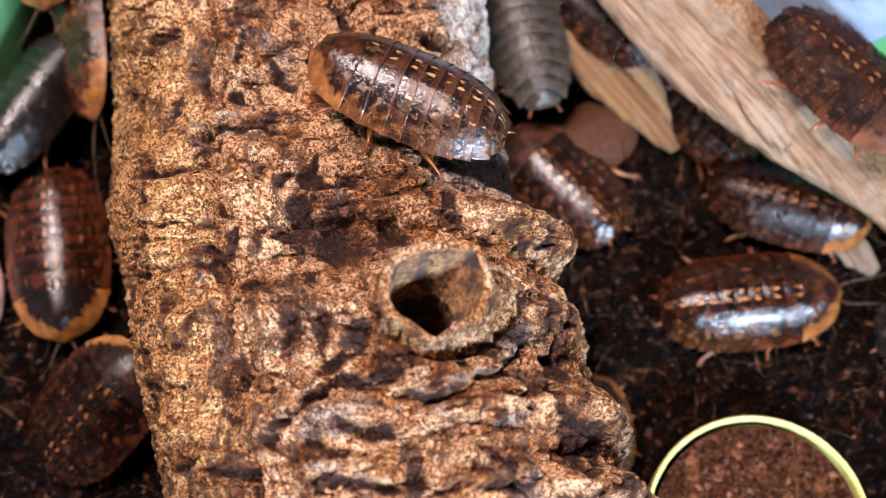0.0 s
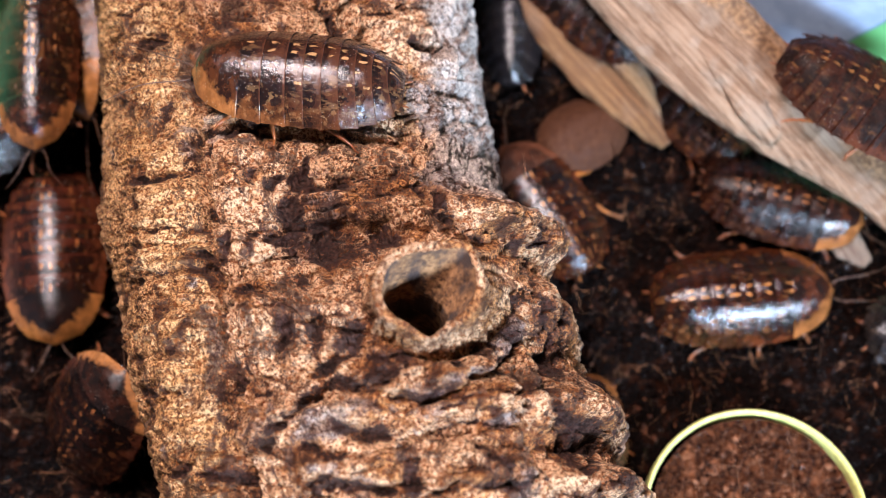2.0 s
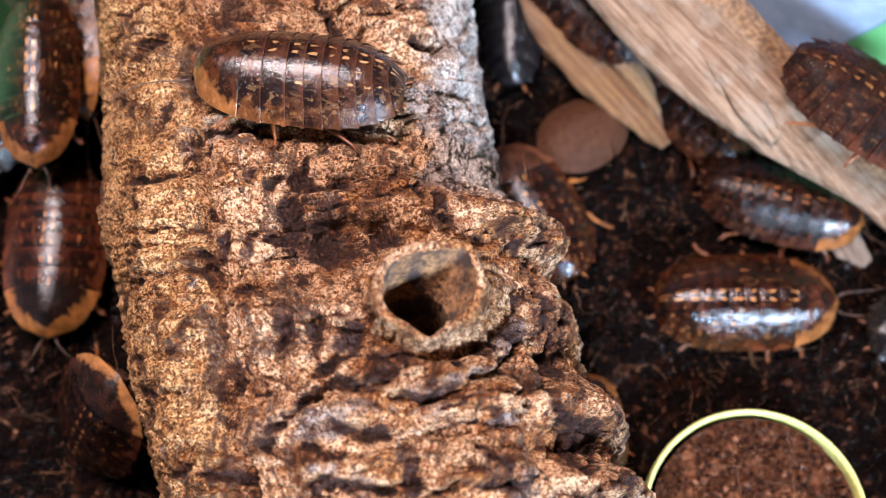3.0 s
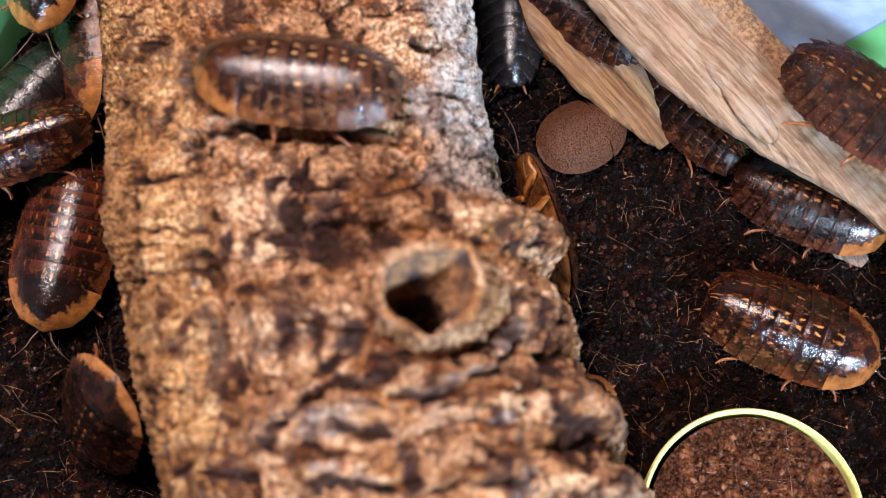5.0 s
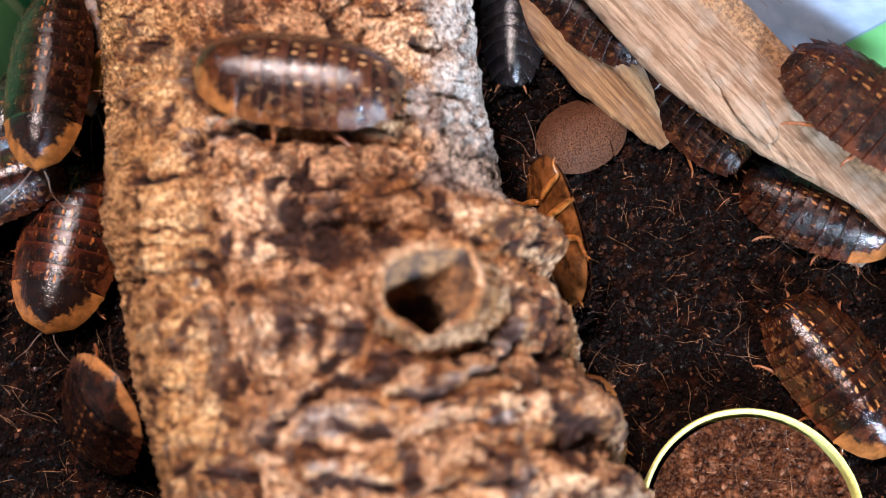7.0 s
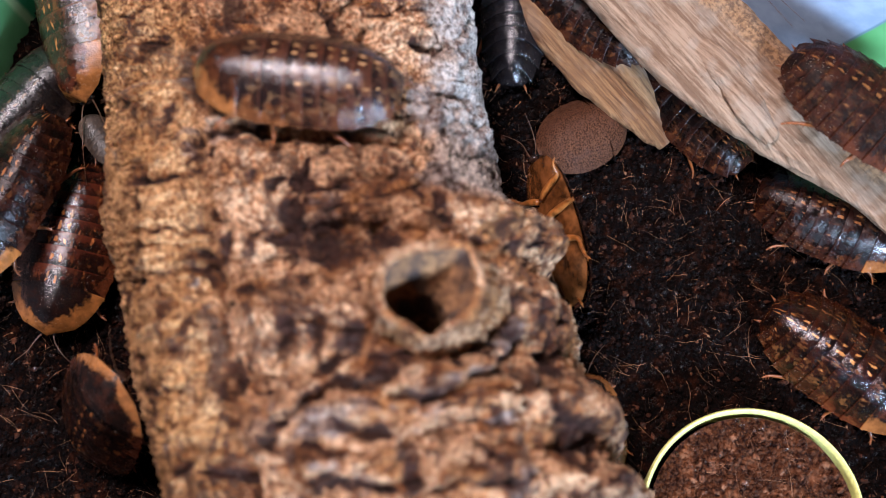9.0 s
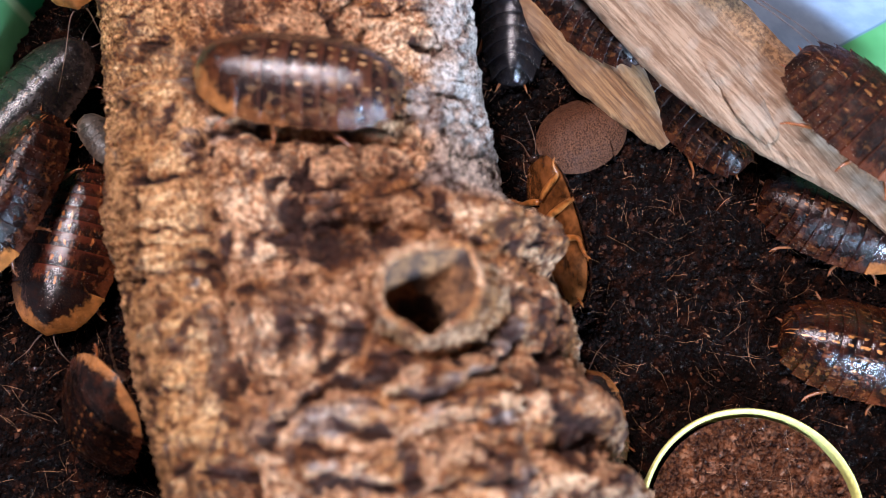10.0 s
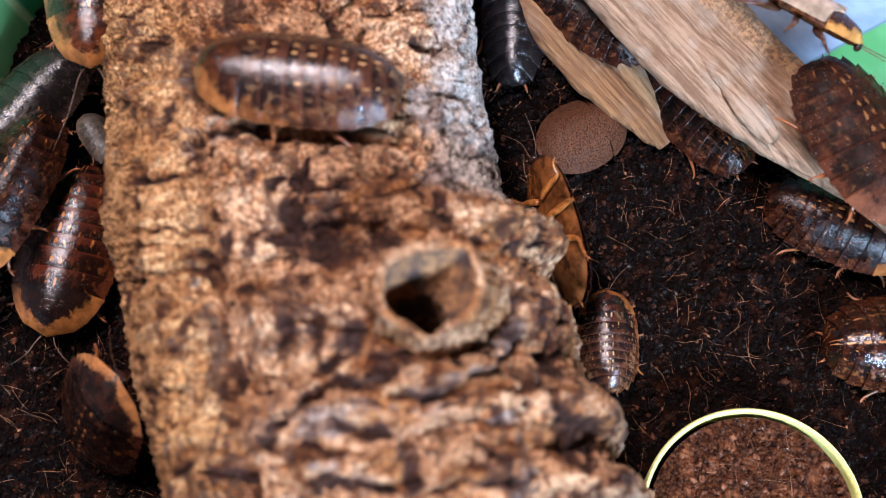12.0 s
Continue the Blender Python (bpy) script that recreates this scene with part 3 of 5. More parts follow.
# ---- the yellow cap filled with coir ----
def cap():
    root = tagged(new("bottle_cap"), "lime yellow plastic cap filled with reddish brown coir", "cap")
    root.location = (*CUP_AT, 0)
    r, t = CUP_R, 0.0009
    prof = [(r - 0.0008, -0.004), (r - 0.0002, CUP_TOP - 0.004), (r, CUP_TOP - 0.0012), (r - 0.0003, CUP_TOP - 0.0003), (r - t * 0.5, CUP_TOP),
            (r - t + 0.0002, CUP_TOP - 0.0003), (r - t, CUP_TOP - 0.0009), (r - t - 0.0002, CUP_TOP - 0.0013), (r - t - 0.0003, CUP_TOP - 0.0020), (r - t - 0.0004, -0.003)]
    n = 96
    verts = []
    for k in range(n):
        a = 2 * math.pi * k / n
        wob = 1 + 0.004 * math.sin(3 * a + 1)
        verts += [(p * wob * math.cos(a), p * wob * math.sin(a), z) for p, z in prof]
    faces = []
    for k in range(n):
        for i in range(len(prof) - 1):
            a, b = k * len(prof) + i, ((k + 1) % n) * len(prof) + i
            faces.append((a, b, b + 1, a + 1))
    mesh_object("rim", verts, faces, YELLOW, root)
    return root


cap()


def fill_height(x, y):
    return CUP_FILL + 0.0012 * layered(x * 90, y * 90, 4.0, 3, 21) + 0.0005 * layered(x * 700, y * 700, 4.0, 2, 23)


def cap_soil():
    rr, aa = np.meshgrid(np.linspace(0, CUP_R - 0.0022, 60), np.linspace(0, 2 * math.pi, 180, endpoint=False), indexing="ij")
    x, y = CUP_AT[0] + rr * np.cos(aa), CUP_AT[1] + rr * np.sin(aa)
    ob = mesh_object("coir_filling", np.stack([x, y, fill_height(x, y)], -1).reshape(-1, 3), grid_faces(60, 180, 0, True), CUP_SOIL)
    return tagged(ob, "reddish brown crumbled coir filling the cap", "coir", kind="stuff")


def in_cup(xy):
    return np.hypot(xy[:, 0] - CUP_AT[0], xy[:, 1] - CUP_AT[1]) < CUP_R - 0.003


cap_soil()
tagged(crumbs("coir_crumbs", 12000, CUP_AT, np.array((CUP_R, CUP_R)), fill_height, 0.00048, CUP_SOIL, 5, in_cup), "small crumbs of reddish coir", "coir", kind="stuff")
tagged(crumbs("coir_flakes", 700, CUP_AT, np.array((CUP_R, CUP_R)), fill_height, 0.0008, FLAKE, 15, in_cup), "larger pale and dark flakes of coir in the cap", "coir", kind="stuff")
tagged(fibres("cap_fibres", 420, CUP_AT, np.array((CUP_R, CUP_R)), fill_height, 0.007, FIBRE, 6, lambda p: np.hypot(p[:, 0] - CUP_AT[0], p[:, 1] - CUP_AT[1]) < CUP_R - 0.008),
       "thin tan fibres in the cap", "fibre", kind="stuff")


# ---- the cork log ----
HOLE = (-0.0025, -0.0300)
HOLE_IN = 0.0100


def log_base(y):
    """Middle line, half width and top of the log at y."""
    ys = [-0.12, -0.0629, -0.0354, -0.0090, 0.0237, 0.0515, 0.12]
    xc = np.interp(y, ys, [0.010, -0.0086, -0.0190, -0.0265, -0.0334, -0.0371, -0.044])
    half = np.interp(y, ys, [0.050, 0.0485, 0.0465, 0.0445, 0.0420, 0.0430, 0.044])
    top = np.interp(y, ys, [0.080, 0.077, 0.073, 0.067, 0.060, 0.057, 0.054])
    return xc, half, top


def chance(a, b, seed):
    """A fixed random number in -1..1 for each pair of whole numbers."""
    h = (a * 374761393 + b * 668265263 + seed * 974634777) & 0xFFFFFFFF
    h = ((h ^ (h >> 13)) * 1274126177) & 0xFFFFFFFF
    h = ((h ^ (h >> 16)) * 2246822519) & 0xFFFFFFFF
    return ((h ^ (h >> 15)) & 0xFFFF) / 32767.5 - 1.0


def slabs(u, v, seed):
    """Irregular slabs: how far a place is from the crack between two slabs, and the height of its slab, each leaning its own way."""
    iu, iv = np.floor(u).astype(np.int64), np.floor(v).astype(np.int64)
    best = np.full(u.shape, 9.0)
    second = np.full(u.shape, 9.0)
    lean = np.zeros(u.shape)
    for a in (-1, 0, 1):
        for b in (-1, 0, 1):
            cu, cv = iu + a, iv + b
            r = [chance(cu, cv, seed + k) for k in range(5)]
            du, dv = u - (cu + 0.5 + 0.42 * r[0]), v - (cv + 0.5 + 0.42 * r[1])
            dist = np.hypot(du, dv)
            h = 0.5 * r[2] + 0.9 * (r[3] * du + (0.5 + 0.5 * r[4]) * dv)
            closer = dist < best
            second = np.where(closer, best, np.minimum(second, dist))
            lean = np.where(closer, h, lean)
            best = np.where(closer, dist, best)
    return second - best, lean


class Relief:
    """Gathers the folds of the bark over the plan of the log, in millimetres: height, char with painted shade,
    weathering.
    """

    def __init__(self, x, y):
        self.x, self.y = x * 1000, y * 1000
        self.vary = layered(x * 110, y * 110, 7.0, 3, 59)
        self.height, self.char_shade, self.grey = np.zeros(x.shape), np.zeros(x.shape), np.zeros(x.shape)

    def nearest(self, pts):
        """Distance to a line through pts and the side on which it is passed."""
        best, side = np.full(self.x.shape, 1e9), np.zeros(self.x.shape)
        for (ax, ay), (bx, by) in zip(pts, pts[1:]):
            dx, dy = bx - ax, by - ay
            k = np.clip(((self.x - ax) * dx + (self.y - ay) * dy) / (dx * dx + dy * dy), 0, 1)
            d = np.hypot(self.x - ax - k * dx, self.y - ay - k * dy)
            s = ((self.x - ax) * dy - (self.y - ay) * dx) / math.hypot(dx, dy)
            side = np.where(d < best, np.where(np.abs(s) > 0.98 * d, s, np.where(s > 0, d, -d)), side)
            best = np.minimum(best, d)
        return best, side

    def groove(self, width, depth, char_shade, *pts):
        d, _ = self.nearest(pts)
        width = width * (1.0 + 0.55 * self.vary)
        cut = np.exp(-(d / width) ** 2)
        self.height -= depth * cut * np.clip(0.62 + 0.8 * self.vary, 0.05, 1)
        # the cut is coloured dark as well, for the shade inside it
        self.char_shade = np.maximum(self.char_shade, char_shade * np.exp(-(d / (width * 1.1)) ** 2) * np.clip(0.68 + 0.6 * self.vary, 0, 1))

    def roll(self, width, height, *pts):
        """A fold that stands up at the line and falls away over width on the right of its run."""
        d, side = self.nearest(pts)
        over = np.where(side > 0, np.exp(-(d / (width * 1.4)) ** 2), np.exp(-(d / 0.45) ** 2))
        self.height += height * over

    def mound(self, at, long, wide, turn, height, char_shade, grey):
        c, s = math.cos(radians(turn)), math.sin(radians(turn))
        dx, dy = self.x - at[0], self.y - at[1]
        q = ((dx * c - dy * s) / long) ** 2 + ((dx * s + dy * c) / wide) ** 2
        form = np.exp(-q ** 1.5)
        self.height += height * form
        if char_shade > 0:
            self.char_shade = np.maximum(self.char_shade, char_shade * form)
        else:
            self.char_shade = self.char_shade * (1 - 0.35 * form * (height > 1.3)) + char_shade * form
        self.grey = np.maximum(self.grey, grey * form)


def bark_relief(x, y):
    r = Relief(x, y)
    # the furrow between flank band and crown, and the rings of the band
    r.groove(1.3, 3.2, 0.55, (-47.1, 18.9), (-48.2, 7.5), (-47.1, -2.9), (-45.7, -12.9))
    r.groove(1.3, 3.4, 0.55, (-47.5, -18.2), (-44.5, -24.3), (-42.8, -31.1), (-39.5, -40.1))
    r.groove(1.5, 3.4, 0.65, (-38.9, -45.5), (-38.9, -50.9), (-35.8, -56.4), (-36.9, -65.6))
    r.groove(0.9, 2.2, 0.9, (-64.4, -0.9), (-55.8, -2.1), (-49.8, -0.8), (-46.5, -0.6))
    r.groove(0.5, 1.2, 0.7, (-60.5, -12.8), (-50.1, -13.5), (-46.3, -14.3))
    r.groove(0.9, 1.8, 0.85, (-63.5, -22.2), (-56.1, -21.7), (-49.7, -22.1), (-46.0, -23.0))
    r.groove(0.8, 2, 0.95, (-61.3, -38.1), (-54.3, -36.6), (-51.1, -36.2), (-46.1, -35.8))
    r.groove(0.5, 1.2, 0.7, (-59.0, -43.6), (-49.7, -45.1))
    r.groove(0.6, 1.4, 0.8, (-54.3, -53.6), (-45.2, -52.3))
    r.groove(0.8, 1.5, 0.9, (-52.7, -61.3), (-44.6, -60.9), (-37.8, -62.0))
    r.groove(0.5, 1, 0.6, (-68.2, 10.5), (-61.8, 8.9))
    r.groove(0.5, 1, 0.6, (-65.0, -29.5), (-52.1, -32.2))
    r.groove(0.6, 1.2, 0.7, (-66.5, -13.2), (-58.9, -17.6))
    r.mound((-60.6, 29.9), 2.4, 3.1, 40, -2.5, 0.9, 0)
    r.mound((-47.6, -18.2), 1.3, 1.3, 0, -1.5, 1, 0)
    r.mound((-55.8, 13.3), 1.9, 2.9, 0, -0.8, 0.7, 0.3)
    r.mound((-49.3, -37.0), 2.1, 1, -20, -1, 0.9, 0)
    r.mound((-68.2, 26.1), 4.8, 6, 0, 1.8, 0, 0)
    r.mound((-54.9, -8.6), 6.4, 5, 0, 1.6, 0, 0)
    r.mound((-54.4, -17.9), 5.9, 3.9, 0, 1.4, 0, 0)
    r.mound((-54.4, -31.3), 6.4, 5, 0, 1.4, 0, 0)
    r.mound((-52.2, -41.3), 5.3, 4.4, 0, 1, 0, 0)
    r.mound((-46.7, -34.8), 4.8, 3.9, 0, 1.6, 0, 0)
    r.mound((-42.1, -42.5), 3, 6.6, 0, 1.2, 0, 0)
    # crown above the hollow: sliver, pits and cracks
    r.groove(0.8, 2, 0.9, (-50.5, 1.5), (-46.4, 6.3), (-40.7, 8.3))
    r.roll(1.2, 1.4, (-42.0, 10.6), (-49.3, 6.8), (-54.6, 1.3))
    r.mound((-44.1, 14.2), 2.1, 1.8, 10, -3, 1, 0)
    r.mound((-44.8, 2.7), 1.5, 1.5, 0, -1.5, 0.8, 0)
    r.groove(0.8, 1.8, 0.85, (-43.6, 30.5), (-44.1, 26.7), (-44.2, 23.1))
    r.groove(0.7, 1.2, 0.7, (-46.9, 32.4), (-41.7, 34.4), (-36.7, 32.4))
    r.groove(0.6, 1.5, 0.6, (-40.8, 21.0), (-37.7, 25.9), (-29.6, 29.4))
    r.groove(1, 2.6, 0.9, (-25.1, 38.5), (-24.0, 34.4), (-22.6, 28.9))
    r.mound((-32.8, 33.3), 6.4, 3.3, 0, 1.5, 0, 0.5)
    r.mound((-12.3, 32.6), 8.6, 4.6, 10, 2.2, -0.3, 0.2)
    r.mound((-5.4, 30.0), 2.8, 1.4, 15, -3, 1, 0)
    r.mound((-1.8, 25.9), 4.5, 3.3, 20, 1.8, 0, 0)
    r.groove(0.7, 2.2, 0.8, (-1.4, 19.3), (2.4, 21.1), (6.6, 21.6))
    r.groove(0.7, 2, 0.8, (-0.9, 10.9), (1.8, 13.6), (7.3, 14.3))
    r.mound((-4.4, 15.6), 3.7, 3.9, 0, 1.5, 0, 0.9)
    r.mound((-39.1, 11.9), 6.4, 6.6, 0, -1.2, 0.3, 0)
    r.groove(0.8, 1.6, 0.9, (-38.5, 22.1), (-34.9, 18.5), (-31.9, 17.1))
    r.groove(0.8, 1.6, 0.8, (-38.2, 7.6), (-29.7, 5.2), (-21.7, 6.0))
    # bark slab before the hollow, black resin, hollow with its overhanging brim
    r.groove(0.8, 2.2, 0.95, (-36.9, -1.3), (-36.5, -7.5), (-35.2, -12.5))
    r.mound((-29.1, -11.1), 2.6, 4.6, 8, -2.2, 1, 0)
    r.mound((-32.4, -3.5), 2.6, 1.5, -20, -1, 0.9, 0)
    r.mound((-27.1, -1.1), 1.1, 3.5, 20, -1.2, 0.9, 0)
    r.mound((-33.3, -16.1), 1.5, 1.3, 0, -1, 0.9, 0)
    r.mound((-41.0, -5.9), 4.3, 5, 0, 1.5, -0.3, 0)
    r.mound((-40.3, -17.4), 4.3, 6.6, 0, 1.4, 0, 0)
    r.mound((-41.1, -17.7), 1.3, 2.6, 0, -0.8, 0.8, 0.5)
    r.mound((-36.6, -27.2), 2.6, 1, 15, -1, 0.9, 0)
    r.groove(0.5, 1.2, 0.8, (-36.5, -16.2), (-36.2, -21.5))
    r.mound((-32.2, -10.2), 2.8, 2.9, 0, 1.2, -0.4, 0)
    # hollow: brown of its own, painted darker still for its shade
    r.mound((-21.2, -17.3), 12, 5.1, 4, -4.6, 0.62, 0)
    r.mound((-24.5, -15.7), 4.8, 4.2, 0, -1, 0.6, 0)
    r.mound((-10.4, -15.9), 5.3, 2.4, -10, -1.6, 0.35, 0)
    r.mound((-27.2, -25.1), 3.6, 1.8, 30, -0.8, 0.6, 0.5)
    r.roll(2.4, 2.6, (1.8, -15.6), (-2.5, -14.6), (-9.1, -13.1), (-17.9, -12.5), (-25.9, -12.8))
    r.groove(0.6, 1.6, 0.6, (-15.7, -7.3), (-9.2, -7.1), (-4.8, -4.8), (-1.8, -9.7))
    r.groove(1, 2.2, 0.9, (-27.1, -4.5), (-22.4, -7.4), (-18.1, -5.1))
    r.mound((-10.5, 0.6), 9.1, 4.2, 4, 3.6, -0.65, 0)
    r.mound((-20.5, -0.8), 4.3, 3.9, 0, 1.5, -0.5, 0)
    r.mound((-10.2, -10.1), 10.2, 2.2, 8, 1.4, -0.7, 0)
    r.mound((-23.3, 2.4), 1.5, 2.4, 0, -1.4, 0.6, 0)
    r.mound((-15.8, -3.3), 1.5, 1.3, 0, -1, 0.5, 0)
    r.mound((-1.1, -1.7), 4.3, 4, 40, 1.2, 0, 1)
    # jutting slab, its shadow painted in the crack, black patch beside the stub
    r.mound((7.2, -9.8), 7.5, 3.1, 14, 3.4, -0.7, 0.2)
    r.mound((16.0, -10.4), 8.6, 3.7, -12, 4.2, -0.7, 0.25)
    r.groove(0.8, 3.2, 0.8, (-0.8, -7.1), (-0.2, -12.4), (2.7, -15.1), (7.2, -16.5))
    r.groove(0.7, 2.8, 0.7, (7.2, -16.5), (13.0, -13.4), (17.4, -10.3))
    r.groove(0.5, 1.2, 0.8, (13.7, -13.7), (16.0, -12.2))
    r.mound((10.9, -23.9), 3.6, 6.2, -10, -1.6, 0.95, 0.3)
    r.mound((10.3, -34.9), 3.2, 5.5, 10, -1.2, 0.35, 0.9)
    r.groove(0.8, 2, 0.7, (15.7, -15.7), (16.0, -25.3), (20.0, -33.6), (19.1, -46.0))
    r.groove(0.7, 1.6, 0.7, (23.5, -14.5), (22.7, -28.4), (23.0, -37.4))
    r.mound((19.7, -14.8), 3.6, 3.7, 0, 1.6, -0.5, 0.4)
    r.mound((18.3, -29.8), 2.8, 7.7, -8, 1.5, 0.25, 0)
    r.mound((24.4, -29.7), 1.9, 5.5, -5, 1.5, 0.3, 0)
    # apron below the stub and the ledges under it, overhang shadow painted in
    r.mound((-27.8, -30.8), 10.2, 4.4, 15, 2.6, -0.15, 0)
    r.mound((-19.1, -34.1), 4.3, 6.6, 10, 1.8, 0, 0)
    r.mound((-33.3, -35.8), 3, 5.5, 0, 1.2, 0, 0)
    r.mound((-23.4, -35.8), 2.4, 4.4, 0, -2, 0.75, 0)
    r.mound((-29.1, -36.6), 1.7, 4.4, 0, -1.6, 0.7, 0)
    r.mound((-17.0, -37.3), 2.8, 3.7, 10, -1.4, 0.8, 0.4)
    r.mound((-20.1, -41.8), 3.2, 1.8, -20, -1.5, 0.85, 0)
    r.mound((-25.2, -41.3), 3.6, 2, 0, 1.2, 0, 0)
    r.roll(3, 3.6, (11.4, -37.5), (8.0, -41.4), (1.6, -46.2), (-4.4, -48.1), (-9.6, -47.6))
    r.groove(1, 3.2, 1, (-8.5, -48.1), (-3.9, -48.3), (1.6, -46.2), (7.0, -42.8), (9.1, -40.2), (12.0, -36.8))
    r.mound((8.5, -40.5), 1.4, 1.8, 0, -2, 1, 0)
    r.roll(2.4, 2.6, (-9.6, -44.7), (-14.8, -46.8), (-19.9, -45.1), (-24.2, -48.0), (-29.1, -52.1), (-31.8, -57.0))
    r.groove(1, 2.4, 0.9, (-31.8, -57.2), (-29.1, -52.5), (-24.1, -48.2), (-19.9, -44.9), (-14.8, -46.8), (-11.9, -46.9), (-9.6, -44.2))
    r.mound((-11.4, -44.8), 1.9, 2.2, 30, -2, 1, 0)
    r.mound((-0.4, -43.1), 9.6, 3.1, -14, 2, -0.65, 0)
    r.mound((-9.6, -39.8), 6.4, 2.4, 0, 1.5, -0.3, 0)
    r.mound((-8.5, -43.6), 4.8, 1.8, -15, 1.6, 0, 0)
    r.groove(0.8, 2, 0.8, (-14.9, -39.9), (-9.7, -41.8), (-3.1, -29.4), (1.6, -42.2))
    r.mound((3.6, -43.7), 6.4, 1.8, -25, 1.4, 0, 0.6)
    r.mound((-21.7, -53.4), 10.2, 4.4, -8, 2.4, -0.2, 0.7)
    r.groove(1.2, 2.8, 0.95, (-19.8, -53.2), (-14.7, -54.4), (-9.6, -55.7), (-6.4, -57.0))
    r.mound((-10.7, -54.6), 5.1, 2, 0, -1.6, 0.95, 0)
    r.mound((-4.9, -61.7), 2.4, 5.5, -8, -2.6, 1, 0.2)
    r.groove(0.8, 2.2, 0.9, (-6.4, -57.0), (-3.3, -54.5), (0.5, -54.7))
    r.mound((3.7, -49.0), 11.8, 3.7, -22, 2.8, -0.75, 0)
    r.mound((-14.6, -50.5), 5.9, 2, 0, 1.2, 0, 0.7)
    r.mound((-13.5, -61.2), 8.6, 3.7, 0, 2.4, -0.3, 0.2)
    r.mound((-22.6, -63.0), 6.4, 4.4, 0, 1.6, 0, 0)
    r.groove(0.8, 2, 0.8, (-24.7, -57.6), (-20.5, -59.4), (-14.5, -58.2))
    r.groove(1, 2.4, 0.9, (-22.6, -64.9), (-14.6, -63.7), (-8.6, -65.3))
    r.groove(0.9, 2.4, 0.85, (-1.5, -53.6), (2.1, -52.7), (6.9, -51.3), (11.0, -52.0), (14.4, -49.4))
    r.mound((6.6, -58.2), 11.8, 5.3, -6, 2.8, -0.7, 0)
    r.mound((12.0, -51.1), 4.1, 1.5, -25, 0.8, 0, 0.8)
    r.groove(0.8, 2, 0.7, (-2.4, -65.9), (4.5, -63.7), (11.6, -64.1), (18.0, -61.5))
    r.groove(0.6, 1.4, 0.6, (6.6, -56.9), (11.8, -61.5), (14.6, -66.0))
    # creases and lumps of the far flank
    r.groove(1.1, 2.6, 0.85, (18.4, -40.0), (19.7, -47.0), (22.8, -50.1), (28.2, -51.7), (28.1, -59.5), (30.5, -65.2))
    r.groove(0.8, 2, 0.8, (12.9, -41.9), (13.5, -47.3), (15.8, -53.1))
    r.mound((27.0, -42.5), 3.4, 3.7, 0, 1.8, 0.2, 0)
    r.mound((31.8, -48.7), 2.6, 5.5, -5, 1.8, 0.3, 0)
    r.mound((23.6, -55.1), 3.6, 4, 0, -1, 0.55, 0)
    r.mound((34.4, -60.2), 3, 4.4, 0, 1.8, 0.4, 0.2)
    r.mound((21.8, -40.5), 2.4, 3.3, 0, -1.2, 0.7, 0)
    r.mound((15.2, -45.8), 4.7, 5.9, 0, 1.4, -0.7, 0)
    # smaller cracks across the crown
    r.groove(0.5, 1.2, 0.6, (-44.8, -5.1), (-39.9, -7.4))
    r.groove(0.5, 1.2, 0.6, (-44.7, -21.8), (-38.1, -21.5))
    r.groove(0.5, 1.2, 0.6, (-42.7, -29.0), (-38.7, -28.7))
    r.groove(0.5, 1.2, 0.6, (-33.9, -21.4), (-28.7, -19.9))
    r.groove(0.5, 1.2, 0.6, (-23.7, -28.1), (-19.1, -32.9))
    r.groove(0.5, 1.2, 0.6, (-31.7, -42.9), (-26.2, -46.5))
    r.groove(0.5, 1.2, 0.6, (-34.8, -46.8), (-31.6, -46.0))
    r.groove(0.5, 1.2, 0.6, (-35.6, -38.4), (-34.7, -45.8))
    r.groove(0.5, 1.2, 0.6, (-3.0, 4.6), (1.6, 2.1))
    r.groove(0.5, 1.2, 0.6, (-14.8, 36.3), (-7.7, 35.7))
    r.groove(0.5, 1.2, 0.6, (-20.1, 25.1), (-17.1, 33.1))
    r.groove(0.5, 1.2, 0.6, (4.3, 5.6), (10.4, 5.8))
    r.groove(0.5, 1.2, 0.6, (-31.0, -60.6), (-28.7, -65.7))
    r.groove(0.5, 1.2, 0.6, (-0.4, -50.0), (4.8, -48.0))
    r.groove(0.5, 1.2, 0.6, (7.6, -48.0), (13.9, -46.1))
    r.groove(0.5, 1.2, 0.6, (18.6, -56.9), (20.4, -62.5))
    r.groove(0.5, 1.2, 0.6, (-55.9, 31.6), (-52.3, 36.0))
    r.groove(0.5, 1.2, 0.6, (-52.9, 23.1), (-50.0, 14.7))
    r.groove(0.5, 1.2, 0.6, (-68.0, 19.1), (-61.8, 16.0))
    r.groove(0.5, 1.2, 0.6, (-66.8, 36.5), (-62.8, 38.2))
    return r


